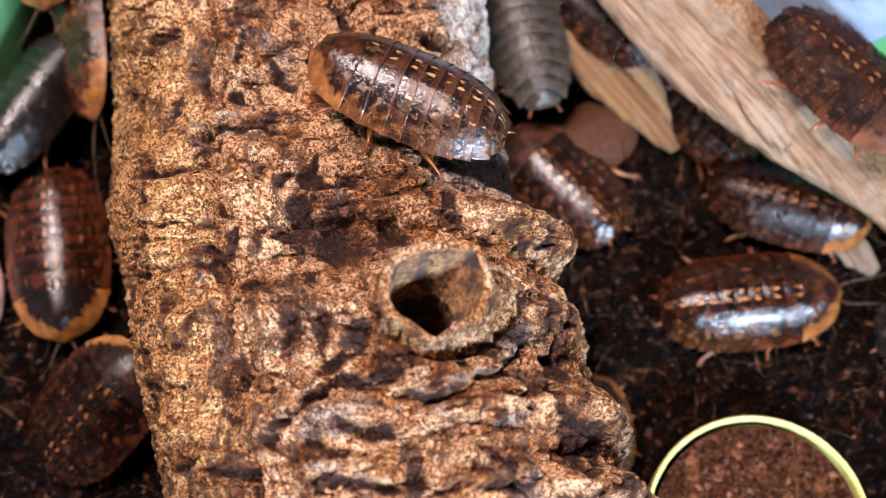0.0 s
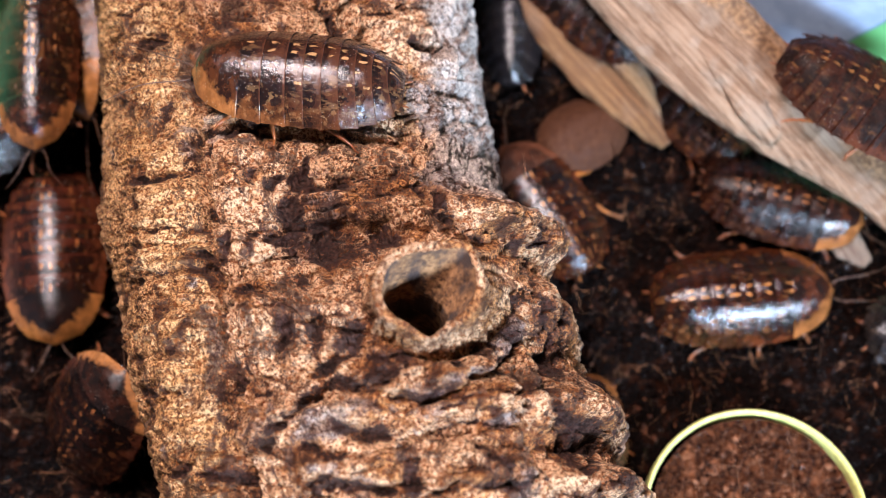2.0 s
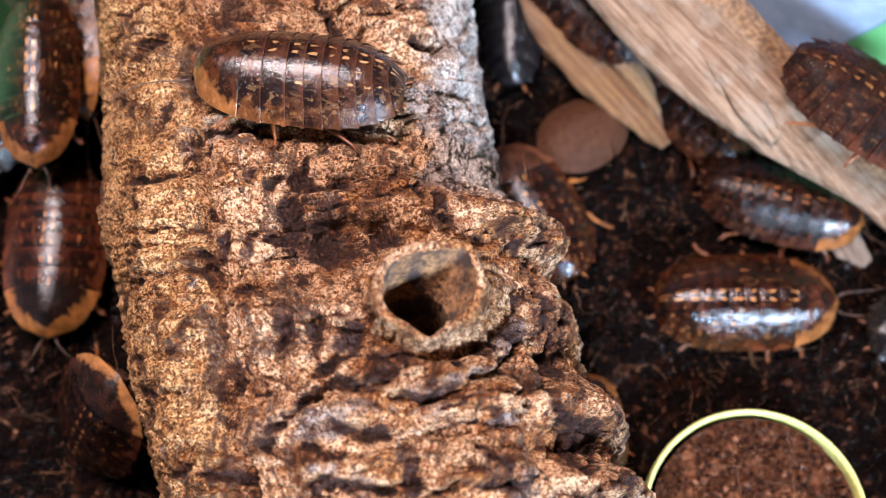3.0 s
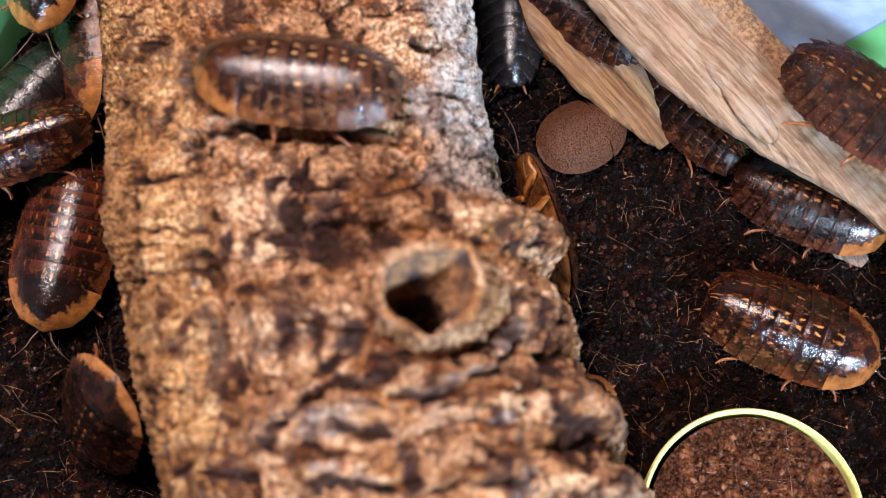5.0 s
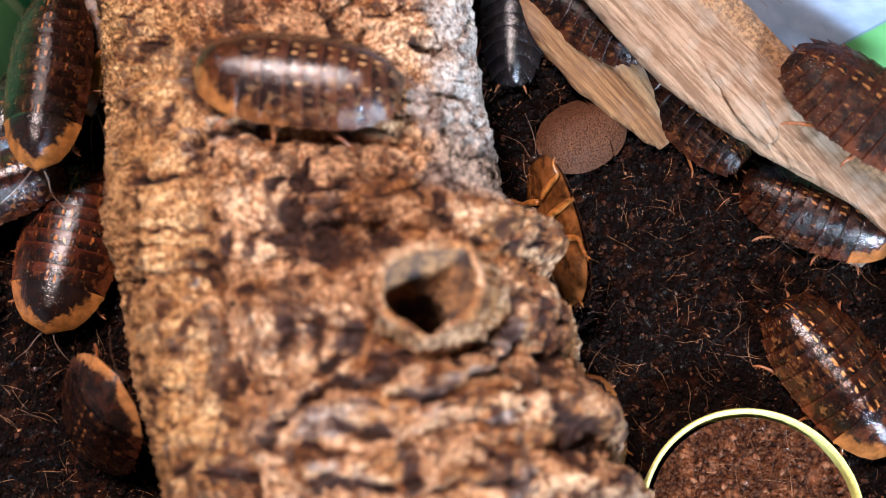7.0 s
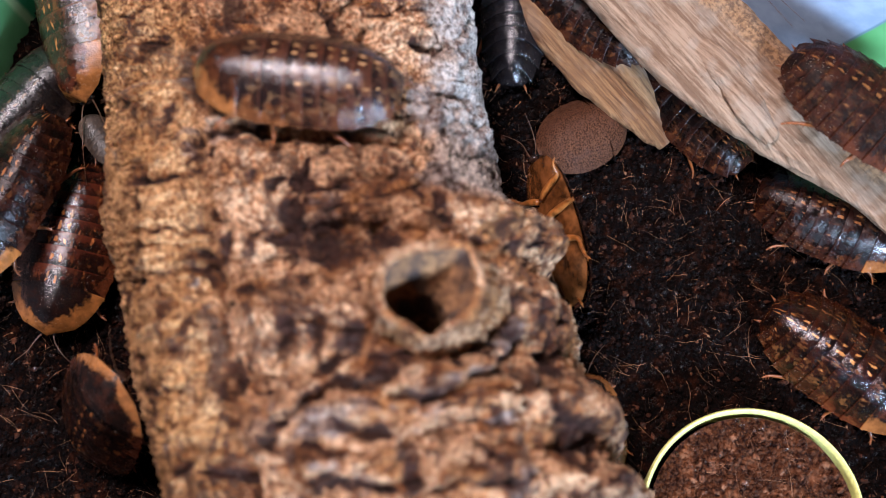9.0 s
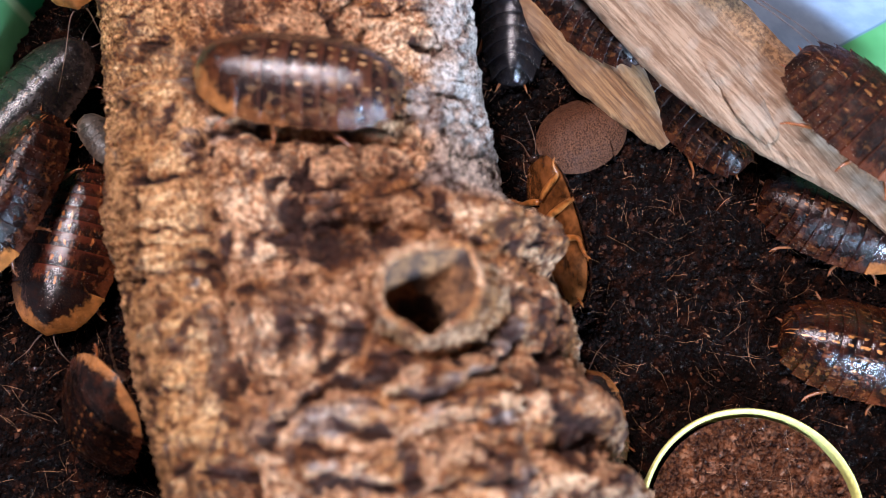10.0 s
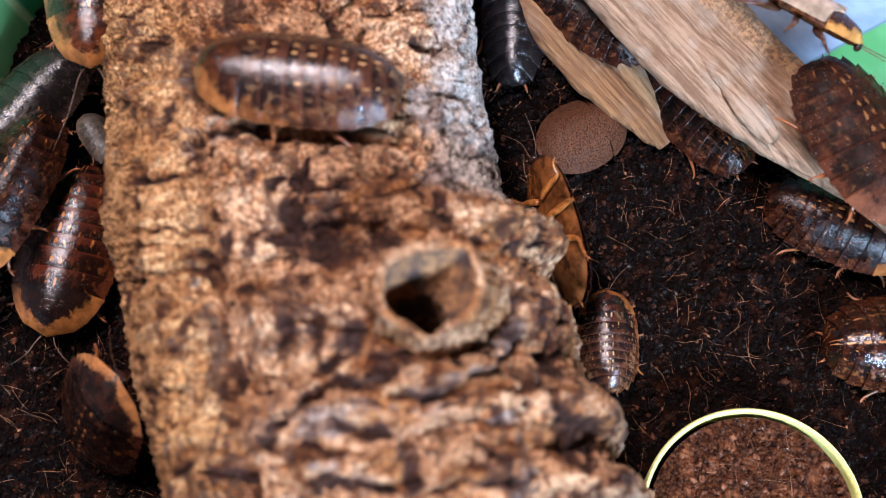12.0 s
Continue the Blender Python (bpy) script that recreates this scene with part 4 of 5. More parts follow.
def log_shape(y, th):
    xc, half, top = log_base(y)
    zc = 0.030
    sx, cz = np.sin(th), np.cos(th)
    x = xc + half * np.sign(sx) * np.abs(sx) ** 0.9
    z = zc + (top - zc) * np.sign(cz) * np.abs(cz) ** 0.85
    wx = 0.010 * layered(x * 28, y * 28, z * 28, 2, 27)
    wy = 0.010 * layered(x * 28, y * 28, z * 28 + 9, 2, 28)
    round_way = th * half
    # slow swell, slabs of two sizes, knobs, growth lines
    big = layered(x * 40, y * 26, z * 40, 3, 31)
    gap, tilt = slabs((round_way + wx * 1.2) / 0.0150, (y + wy * 1.2) / 0.0098, 3)
    gap2, tilt2 = slabs((round_way + wy * 0.9) / 0.0062, (y + wx * 0.9) / 0.0040, 11)
    lump = layered(x * 190, y * 230, z * 190, 4, 41, True)
    grow = layered((x + wx * 0.5) * 260, (y + wy * 0.5) * 1100, z * 260, 3, 47)
    crack, crack2 = np.exp(-gap / 0.09), np.exp(-gap2 / 0.13)
    upper = np.clip(np.cos(th) * 2.2 + 0.15, 0, 1)
    band = 1 / (1 + np.exp((x + 0.16 * y + 0.047) / 0.0015))
    calm = (0.35 + 0.65 * np.clip(np.cos(th) * 1.8, 0, 1)) * (1 - 0.7 * band)
    jx = 0.0026 * layered(x * 130, y * 130, 0.0, 3, 53) + 0.0010 * layered(x * 520, y * 520, 0.0, 2, 57)
    jy = 0.0026 * layered(x * 130, y * 130, 3.0, 3, 54) + 0.0010 * layered(x * 520, y * 520, 5.0, 2, 58)
    # lumps along the far flank
    right = np.clip(np.sin(th) * 1.5, 0, 1)
    yj = y + jy
    edge = 0.0062 * bell(((yj + 0.0085) / 0.0050) ** 2) - 0.0020 * bell(((yj - 0.003) / 0.006) ** 2) + 0.0040 * bell(((yj + 0.0270) / 0.0065) ** 2)
    edge = edge + 0.0052 * bell(((yj + 0.0475) / 0.0058) ** 2) - 0.0024 * bell(((yj + 0.0560) / 0.003) ** 2) + 0.0040 * bell(((yj + 0.0620) / 0.0032) ** 2) - 0.0040 * bell(((yj + 0.0730) / 0.0060) ** 2)
    r = bark_relief(x + jx + sx * right * edge, y + jy)
    d = 0.0016 * big * calm + calm * (0.0016 * tilt - 0.0012 * crack + 0.0009 * tilt2 - 0.0009 * crack2)
    d = d + 0.0013 * (lump - 0.2) * (0.45 + 0.55 * calm) + 0.0006 * grow * (1 + 0.9 * band)
    d = d + 0.001 * r.height * upper
    across = x + 0.16 * y + jx
    d = d + upper * (0.0026 * bell(((across + 0.0585) / 0.0072) ** 2) + 0.0012 * bell(((across + 0.0405) / 0.0040) ** 2) - 0.0022 * bell(((across + 0.0475) / 0.0016) ** 2))
    d = d + right * edge
    # furrows that ring the flank
    flank = np.clip(-np.sin(th) * 1.6 - 0.5, 0, 1)
    d = d + flank * (0.0020 * bell(((y + 0.004) / 0.012) ** 2) - 0.0011 / (1 + np.exp((0.018 - y) / 0.004)))
    rings = 0.0
    for at in (0.046, 0.030, 0.020, 0.009, 0.001, -0.012, -0.020, -0.027, -0.035, -0.043, -0.050, -0.056, -0.063):
        ring = flank * bell(((yj - at - 0.2 * (z - 0.04)) / 0.0010) ** 2) * (0.4 + 0.6 * layered(x * 60, y * 60, z * 60, 2, 83) ** 2)
        d = d - 0.0020 * ring
        rings = rings + ring
    # shade of cracks and flank rings as dark colour; lower right flank darker
    char_shade = r.char_shade * upper + np.where(r.char_shade < -0.05, 0, 0.12 * right / (1 + np.exp((y + 0.019) / 0.002)))
    crust = np.clip(char_shade + 0.40 * rings * (1 - upper) + 0.22 * crack * calm + 0.16 * crack2 * calm - 0.22 * (lump - 0.25) - 0.45 * band * (grow + 0.05), -1, 1)
    near = np.hypot(x - HOLE[0], y - HOLE[1])
    d = d + upper * 0.005 * bell((near / 0.0150) ** 2)
    x, z = x + sx * d, z + cz * d
    z = z - upper * 0.062 * (1 / (1 + np.exp((near - HOLE_IN) / 0.0004)))
    return x, y + 0.4 * jy, z, crust, r.grey * upper


def cork_log():
    root = tagged(new("cork_log"), "rough tan and charred brown cork bark log, furrow shade painted in, with hollow branch stub", "log")
    ny, nt = 840, 680
    y, th = np.meshgrid(np.concatenate([np.linspace(-0.115, -0.075, 50, endpoint=False), np.linspace(-0.075, 0.066, 740, endpoint=False), np.linspace(0.066, 0.11, 50)]),
                        np.linspace(radians(-128), radians(128), nt), indexing="ij")
    x, yy, z, crust, grey = log_shape(y, th)
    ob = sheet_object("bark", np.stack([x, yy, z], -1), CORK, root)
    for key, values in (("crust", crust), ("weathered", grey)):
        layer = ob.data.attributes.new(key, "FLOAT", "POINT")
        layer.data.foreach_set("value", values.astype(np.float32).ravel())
    stub(root)
    hairs(root, x, yy, z)
    return root


def hairs(root, x, y, z):
    """Loose fibres that cling to the bark."""
    rng = np.random.default_rng(31)
    rows, verts, faces = y[:, 0], [], []
    for _ in range(110):
        p = np.array((rng.uniform(-0.058, 0.018), rng.uniform(-0.068, 0.050)))
        if np.hypot(*(p - HOLE)) < 0.016:
            continue
        turn = rng.random() * 6.28 + rng.normal() * 0.9 * np.linspace(0, 1, 7)
        long = 0.0012 + 0.0050 * rng.random() ** 2
        way = p + np.cumsum(np.stack([np.cos(turn), np.sin(turn)], -1), 0) * long / 6
        path = []
        for k, (px, py) in enumerate(way):
            i = int(np.clip(np.searchsorted(rows, py), 0, len(rows) - 1))
            j = 100 + int(np.argmin(np.abs(x[i, 100:-100] - px)))
            path.append((px, py, z[i, j] + 0.0003 + 0.0008 * math.sin(k / 6 * math.pi) * rng.random()))
        thick = 0.000016 + 0.00003 * rng.random() ** 2
        tube(verts, faces, path, [thick] * 6 + [thick * 0.4], 4)
    ob = mesh_object("bark_fibres", verts, faces, FIBRE, root, "thin tan fibres clinging to the bark")
    return tagged(ob, kind="stuff")


def stub(root):
    """The hollow stub of a branch: outside, ragged thin lip and inside, which runs down askew."""
    n = 240
    a = np.linspace(0, 2 * math.pi, n, endpoint=False)
    at = np.radians([0, 30, 47, 70, 90, 120, 150, 180, 210, 240, 270, 300, 330, 360])
    rag = layered(np.cos(a) * 2.2, np.sin(a) * 2.2, 0.5, 4, 61)
    rag2 = layered(np.cos(a) * 7, np.sin(a) * 7, 2.5, 3, 63)
    outer = 0.0001 * np.interp(a, at, [103, 103, 112, 94, 82, 82, 100, 106, 102, 90, 92, 84, 94, 103]) * (1 + 0.02 * rag + 0.025 * rag2)
    inner = 0.0001 * np.interp(a, at, [84, 90, 99, 76, 63, 62, 78, 84, 82, 74, 84, 66, 74, 84]) * (1 + 0.02 * rag + 0.035 * rag2)
    lip = 0.0862 + 0.0010 * rag + 0.0007 * rag2 + 0.0012 * np.sin(a - 0.5) - 0.0016 * np.exp(-((a - 4.75) / 0.22) ** 2) + 0.0008 * np.cos(3 * a)
    rings = []
    for k in np.linspace(0, 1, 44):
        flare = np.interp(k, [0, 0.2, 0.4, 0.65, 0.9, 1], [1.95, 1.55, 1.28, 1.09, 1.0, 0.97])
        keep = min(1.0, (1 - k) * 3.5)
        knobs = layered(np.cos(a) * 3.2, np.sin(a) * 3.2, k * 5, 4, 71, True) - 0.2
        ribs = layered(np.cos(a) * 9, np.sin(a) * 9, k * 1.6, 3, 74)
        even = 0.0098 * min(1, 1.6 * (1 - k)) + outer * (1 - min(1, 1.6 * (1 - k)))
        rad = (0.45 * even + 0.55 * outer) * flare + keep * (0.0017 * knobs + 0.0009 * ribs) + 0.0003 * ribs
        rings.append(np.stack([HOLE[0] + rad * np.cos(a), HOLE[1] + rad * np.sin(a), 0.060 + (lip - 0.060) * k], -1))
    for k in (0.35, 0.7, 1.0):
        rad = outer * 0.97 * (1 - k) + inner * k
        rings.append(np.stack([HOLE[0] + rad * np.cos(a), HOLE[1] + rad * np.sin(a), lip + 0.0003 * math.sin(3.1 * k) - 0.0005 * k + 0.0002 * rag2], -1))
    mesh_object("branch_stub", np.concatenate(rings), grid_faces(len(rings), n, 0, True), STUB_CORK, root, "ragged hollow branch stub of tan cork")
    rings = rings[-1:]
    for d in np.concatenate([np.linspace(0.0008, 0.016, 22), np.linspace(0.018, 0.048, 10)]):
        k = min(1.0, d / 0.013)
        shift = np.interp(d, [0, 0.013, 0.048], [0, 1.0, 1.25])
        rough = 1 + 0.07 * layered(np.cos(a) * 3, np.sin(a) * 3, d * 200, 3, 77) + 0.05 * layered(np.cos(a) * 9, np.sin(a) * 9, d * 90, 3, 78)
        rad = (inner * (1 - k) + 0.0058 * (1 + 0.08 * np.cos(2 * a + 1)) * k) * (1 + (rough - 1) * min(1, d / 0.003))
        rings.append(np.stack([HOLE[0] - 0.0030 * shift + rad * np.cos(a), HOLE[1] - 0.0030 * shift + rad * np.sin(a),
                               np.full(n, 0.0855 - d) + (lip - 0.0860) * max(0, 1 - d / 0.01)], -1))
    faces = grid_faces(len(rings), n, 0, True)
    faces.append(list(range((len(rings) - 1) * n, len(rings) * n)))
    mesh_object("hollow", np.concatenate(rings), faces, STUB_IN, root, "dark brown inside of the hollow stub")


cork_log()


# ---- driftwood ----
def wood_piece(name, spine, widths, thick, material, label, seed, rough=0.0006, sides=56, steps=24, lean=0.0, parent=None):
    """A weathered piece of wood: a flattened section swept along the spine; widths are full widths."""
    pts = bend(spine, steps)
    n = len(pts)
    k = np.linspace(0, len(widths) - 1, n)
    w = np.interp(k, np.arange(len(widths)), widths) / 2
    h = np.interp(k, np.arange(len(thick)), thick) / 2
    verts = []
    a = np.linspace(0, 2 * math.pi, sides, endpoint=False)
    for i, p in enumerate(pts):
        way = (pts[min(i + 1, n - 1)] - pts[max(i - 1, 0)]).normalized()
        side = way.cross(Vector((0, 0, 1))).normalized()
        up = side.cross(way)
        side, up = side * math.cos(lean) + up * math.sin(lean), up * math.cos(lean) - side * math.sin(lean)
        ca, sa = np.cos(a), np.sin(a)
        u = np.sign(ca) * np.abs(ca) ** 0.8 * w[i]
        v = np.sign(sa) * np.abs(sa) ** 0.75 * h[i]
        pos = np.array(p)[None] + u[:, None] * np.array(side) + v[:, None] * np.array(up)
        along = i / n * 4.0
        d = rough * (2.2 * layered(u * 90 + seed, along * 0.9, v * 60, 3, seed) + 0.9 * layered(u * 420, along * 2.5, v * 200, 3, seed + 4, True))
        nrm = (ca / np.maximum(w[i], 1e-4))[:, None] * np.array(side) + (sa / np.maximum(h[i], 1e-4))[:, None] * np.array(up)
        nrm /= np.linalg.norm(nrm, axis=1)[:, None]
        verts.append(pos + nrm * d[:, None])
    faces = grid_faces(n, sides, 0, True) + [list(range(sides - 1, -1, -1)), list(range((n - 1) * sides, n * sides))]
    ob = mesh_object(name, np.concatenate(verts), faces, material, parent)
    return tagged(ob, label, "" if parent else "wood")


driftwood = tagged(new("driftwood"), "pale weathered driftwood branch with long grain lying over the soil", "wood")
wood_piece("branch", [(0.021, 0.093, 0.034), (0.0416, 0.0628, 0.031), (0.0615, 0.0411, 0.026), (0.0815, 0.0245, 0.022), (0.1010, 0.0100, 0.019), (0.125, -0.016, 0.016)],
           [0.0240, 0.0262, 0.0262, 0.0215, 0.017, 0.012], [0.012, 0.011, 0.010, 0.009, 0.007, 0.005], DRIFT, "", 81, 0.0008, 96, 40, lean=-0.12, parent=driftwood)
wood_piece("splinter", [(0.0560, 0.0440, 0.0305), (0.0638, 0.0342, 0.0300), (0.0700, 0.0253, 0.0280), (0.0752, 0.0188, 0.0252)], [0.003, 0.0060, 0.0062, 0.0026], [0.0015, 0.0030, 0.0032, 0.0016], DRIFT, "", 83, 0.0005, 32, 14, lean=-0.1, parent=driftwood)
wood_piece("splinter", [(0.0640, 0.0490, 0.0285), (0.0750, 0.0335, 0.0270), (0.0856, 0.0229, 0.0245), (0.0960, 0.0100, 0.0215)], [0.003, 0.0070, 0.0066, 0.002], [0.0020, 0.0040, 0.0036, 0.0012], BROWN_WOOD, "yellowish brown split edge of the wood", 85, 0.0006, 32, 14, lean=-0.25, parent=driftwood)
sliver = tagged(new("bark_sliver"), "smooth ochre brown curved sliver of bark beside the driftwood", "wood")
wood_piece("strip", [(0.020, 0.078, 0.010), (0.0275, 0.0590, 0.009), (0.0375, 0.0445, 0.007), (0.0480, 0.0335, 0.005), (0.0545, 0.0260, 0.002)],
           [0.012, 0.0155, 0.0155, 0.0110, 0.003], [0.004, 0.005, 0.005, 0.004, 0.002], SLIVER, "", 91, 0.0005, lean=0.15, parent=sliver)
wood_piece("curled_edge", [(0.0300, 0.0600, 0.0105), (0.0385, 0.0498, 0.0100), (0.0470, 0.0405, 0.0085), (0.0532, 0.0300, 0.0045)],
           [0.002, 0.0042, 0.0045, 0.0015], [0.0015, 0.0034, 0.0034, 0.001], BROWN_WOOD, "yellowish brown curled edge of the bark", 92, 0.0004, 28, 12, lean=0.5, parent=sliver)
wood_piece("wood_chip", [(0.0925, 0.0045, 0.003), (0.0965, 0.0000, 0.003), (0.1010, -0.0040, 0.002)], [0.006, 0.008, 0.003], [0.002, 0.003, 0.001], CHIP, "small grey wood chip lying on the soil", 95, 0.0003, 24, 8)
wood_piece("bark_piece", [(-0.1160, 0.0060, 0.006), (-0.1120, -0.0120, 0.005), (-0.1080, -0.0260, 0.003)], [0.010, 0.014, 0.004], [0.004, 0.005, 0.002], PINK, "pinkish brown piece of bark on the soil", 97, 0.0004, 32, 10)


# ---- cockroaches ----
def half_width(v, wide):
    c = 0.54
    v = np.clip(v, 0, 1)
    front = (1 - (np.abs(c - v) / c) ** 3.0) ** 0.52
    back = (1 - np.minimum(np.abs(v - c) / (1.0 - c), 1) ** 2.7) ** 0.60
    return wide * 0.5 * np.where(v < c, front, back)


SEAMS = (0.0, 0.235, 0.345, 0.455, 0.535, 0.615, 0.690, 0.765, 0.840, 0.910, 0.995)


def plate(k, long, wide, high, lift):
    """One back plate as a domed shell with a folded rear rim, overlapping the next."""
    nu, nv = 25, 7
    u = np.linspace(-1, 1, nu)
    start, end = SEAMS[k], min(SEAMS[k + 1] + 0.014, 1.0)
    rows, uvs = [], []
    for j in range(nv + 2):
        f = (0.0, 0.22, 0.45, 0.68, 0.86, 0.96, 1.0)[min(j, nv - 1)]
        v = start + (end - start) * f
        bow = (0.010 + 0.050 * (k / 9.0)) * np.abs(u) ** 2.4 * f + (0.016 * (1 - u * u) * f if k == 0 else 0)
        vv = np.clip(v + bow, 0, 1.0)
        hw = half_width(v if k < 9 else np.minimum(v, 0.992), wide)
        dome = high * (half_width(v, 1.0) * 2) ** 0.75
        drop = 0.0 if j < nv else (-0.0016 if j == nv else -0.006)
        step = -0.0036 * (1 - f) + 0.0016 * f + (0.0034 if k else 0.0) * math.sin(math.pi * min(1.0, f)) * (1 - 0.5 * np.abs(u))
        x = hw * u * (1 + (0.024 if k else 0.012) * f ** 3)
        z = lift + dome * (1 - np.abs(u) ** 2.1) + step * (1 if k else f) + drop + 0.008 * np.abs(u) ** 6
        y = 0.5 - vv - (0 if j < nv + 1 else -0.02)
        rows.append(np.stack([x, y, z], -1) * long)
        uvs.append(np.stack([u * 0.5 + 0.5, np.full(nu, k + 0.02 + 0.96 * f)], -1))
    return np.concatenate(rows), grid_faces(nv + 2, nu), np.concatenate(uvs)


def leg_path(side, at, knee, foot, long):
    return [Vector(p) * long for p in ((side * 0.03, at, 0.030), (side * 0.10, at + knee[1] * 0.4, 0.024), (side * knee[0], at + knee[1], 0.042), (side * (knee[0] + foot[0]) / 2, at + (knee[1] + foot[1]) / 2, 0.022),
                                       (side * foot[0], at + foot[1], 0.005), (side * (foot[0] + 0.035), at + foot[1] * 1.12, 0.003))]


def add_leg(root, side, at, knee, foot, long, material, seed):
    rng = random.Random(seed)
    path = leg_path(side, at, knee, foot, long)
    verts, faces = [], []
    line = bend(path, 3)
    radii = np.interp(np.linspace(0, 1, len(line)), [0, 0.25, 0.42, 0.55, 0.8, 1], [0.020, 0.024, 0.015, 0.012, 0.007, 0.004]) * long
    tube(verts, faces, line, radii, 7)
    for k in range(9):
        i = 6 + k
        if i >= len(line) - 2:
            break
        way = (line[i + 1] - line[i]).normalized()
        out = (Vector((rng.uniform(-1, 1), rng.uniform(-1, 1), rng.uniform(-0.2, 1))).cross(way)).normalized()
        tube(verts, faces, [line[i], line[i] + (out * 0.9 + way * 0.5) * 0.03 * long], [0.0035 * long, 0.0006 * long], 4)
    return mesh_object("leg", verts, faces, material, root)


def add_feeler(root, side, long, reach, seed):
    rng = random.Random(seed)
    s = rng.uniform(0.6, 1.3)
    path = bend([Vector(p) * long for p in ((side * 0.03, 0.485, 0.065), (side * 0.06, 0.54, 0.07), (side * 0.12 * s, 0.54 + reach * 0.5, 0.07), (side * 0.22 * s, 0.54 + reach, 0.02))], 5)
    verts, faces = [], []
    tube(verts, faces, path, list(np.linspace(0.0045, 0.0015, len(path)) * long), 5)
    return mesh_object("antenna", verts, faces, FEELER, root)


def ball(centre, radii, n=10):
    verts, faces = [], []
    for i in range(n + 1):
        t = math.pi * i / n
        for k in range(n * 2):
            a = math.pi * k / n
            verts.append((centre[0] + radii[0] * math.sin(t) * math.cos(a), centre[1] + radii[1] * math.sin(t) * math.sin(a), centre[2] + radii[2] * math.cos(t)))
    return verts, grid_faces(n + 1, n * 2, 0, True)


LEGS = ((0.20, (0.20, 0.07), (0.25, 0.13)), (0.07, (0.24, 0.01), (0.31, -0.01)), (-0.05, (0.22, -0.10), (0.30, -0.24)))


def cockroach(label, long, shells, wide=0.52, high=0.15, seed=0, leg=LEG, feelers=0.35, wings=False, belly=BELLY, reach=1.0):
    root = tagged(new("cockroach"), label, "cockroach", "cockroaches")
    lift = 0.075
    shell, collar = shells
    names = ("pronotum", "mesonotum", "metanotum")
    for k in range(10):
        v, f, uv = plate(k, long, wide, high * (0.6 if wings and k else 1.0), lift)
        mesh_object(names[k] if k < 3 else "tergite", v, f, collar if k == 0 else shell, root, uvs=uv)
    # underside
    nu, nv = 15, 24
    v, u = np.meshgrid(np.linspace(0.05, 0.985, nv), np.linspace(-1, 1, nu), indexing="ij")
    hw = half_width(v, wide) * 0.96
    ring = 0.004 * np.sin(v * 75)
    z = lift + 0.004 - (0.044 + ring) * (1 - np.abs(u) ** 2.5) * (half_width(v, 1.0) * 2) ** 0.5
    mesh_object("underside", (np.stack([hw * u, 0.5 - v, z], -1) * long).reshape(-1, 3), grid_faces(nv, nu), belly, root)
    hv, hf = ball((0, 0.472 * long, 0.062 * long), (0.050 * long, 0.026 * long, 0.035 * long), 8)
    head = mesh_object("head", hv, hf, HEAD, root)
    for s in (-1, 1):
        ev, ef = ball((s * 0.040 * long, 0.482 * long, 0.070 * long), (0.014 * long, 0.013 * long, 0.016 * long), 6)
        mesh_object("eye", ev, ef, EYE, head)
        for j, (at, knee, foot) in enumerate(LEGS):
            slim = min(1.0, wide / 0.58) * reach
            add_leg(root, s, at, (knee[0] * slim, knee[1]), (foot[0] * slim, foot[1]), long, leg, seed * 10 + j)
        if feelers:
            add_feeler(root, s, long, feelers, seed * 10 + s)
        cv, cf = [], []
        tube(cv, cf, [Vector(p) * long for p in ((s * 0.05, -0.46, 0.06), (s * 0.075, -0.505, 0.062), (s * 0.085, -0.535, 0.06))], [0.009 * long, 0.007 * long, 0.001 * long], 6)
        mesh_object("cercus", cv, cf, leg, root)
        if wings:
            nu, nv = 9, 22
            t, q = np.meshgrid(np.linspace(0, 1, nv), np.linspace(0, 1, nu), indexing="ij")
            yy = 0.30 - t * 0.92
            span = wide * 0.5 * (0.75 + 0.35 * np.sin(np.clip(t * 2.6, 0, 3.1))) * (1 - np.clip((t - 0.75) / 0.25, 0, 1) ** 2 * 0.9)
            span = span * np.minimum(1, (t / 0.10 + 0.02) ** 0.5)
            xx = s * (span * q - 0.02 * (1 - q))
            zz = lift + high * 1.02 * (1 - (q * 0.92) ** 2.2) - 0.02 * t + 0.004 * s * (1 - q) + 0.012
            wv = (np.stack([xx, yy, zz], -1) * long).reshape(-1, 3)
            low = wv + np.array((0, 0, -0.004 * long))
            mesh_object("wing", np.concatenate([wv, low]), grid_faces(nv, nu) + grid_faces(nv, nu, nv * nu), WING, root)
    return root


log_roach = cockroach("glossy dark brown cockroach with amber spots on the cork log", 0.0430, SPOT_SET, 0.57, 0.22, 1)
left_roach = cockroach("glossy red-brown cockroach with an amber collar beside the log", 0.0425, RED_SET, 0.57, 0.19, 2, feelers=0.12)
lower_left_roach = cockroach("dark brown cockroach with an amber collar climbing the log", 0.0375, DARK_SET, 0.68, 0.15, 3, feelers=0.15)
grey_roach = cockroach("dull grey-black cockroach with pale segment edges", 0.0395, GREY_SET, 0.48, 0.18, 4)
turning_roach = cockroach("reddish brown spotted cockroach that turns away along the wall", 0.0420, BROWN_SET, 0.46, 0.18, 5, feelers=0.15)
descending_roach = cockroach("dark brown cockroach with an orange collar climbing down", 0.0435, DARK_SET[:1] + RED_SET[1:], 0.44, 0.18, 6, feelers=0.15)
edge_roach = cockroach("orange-brown cockroach squeezed between log and tub wall", 0.0460, EDGE_SET, 0.48, 0.15, 7)
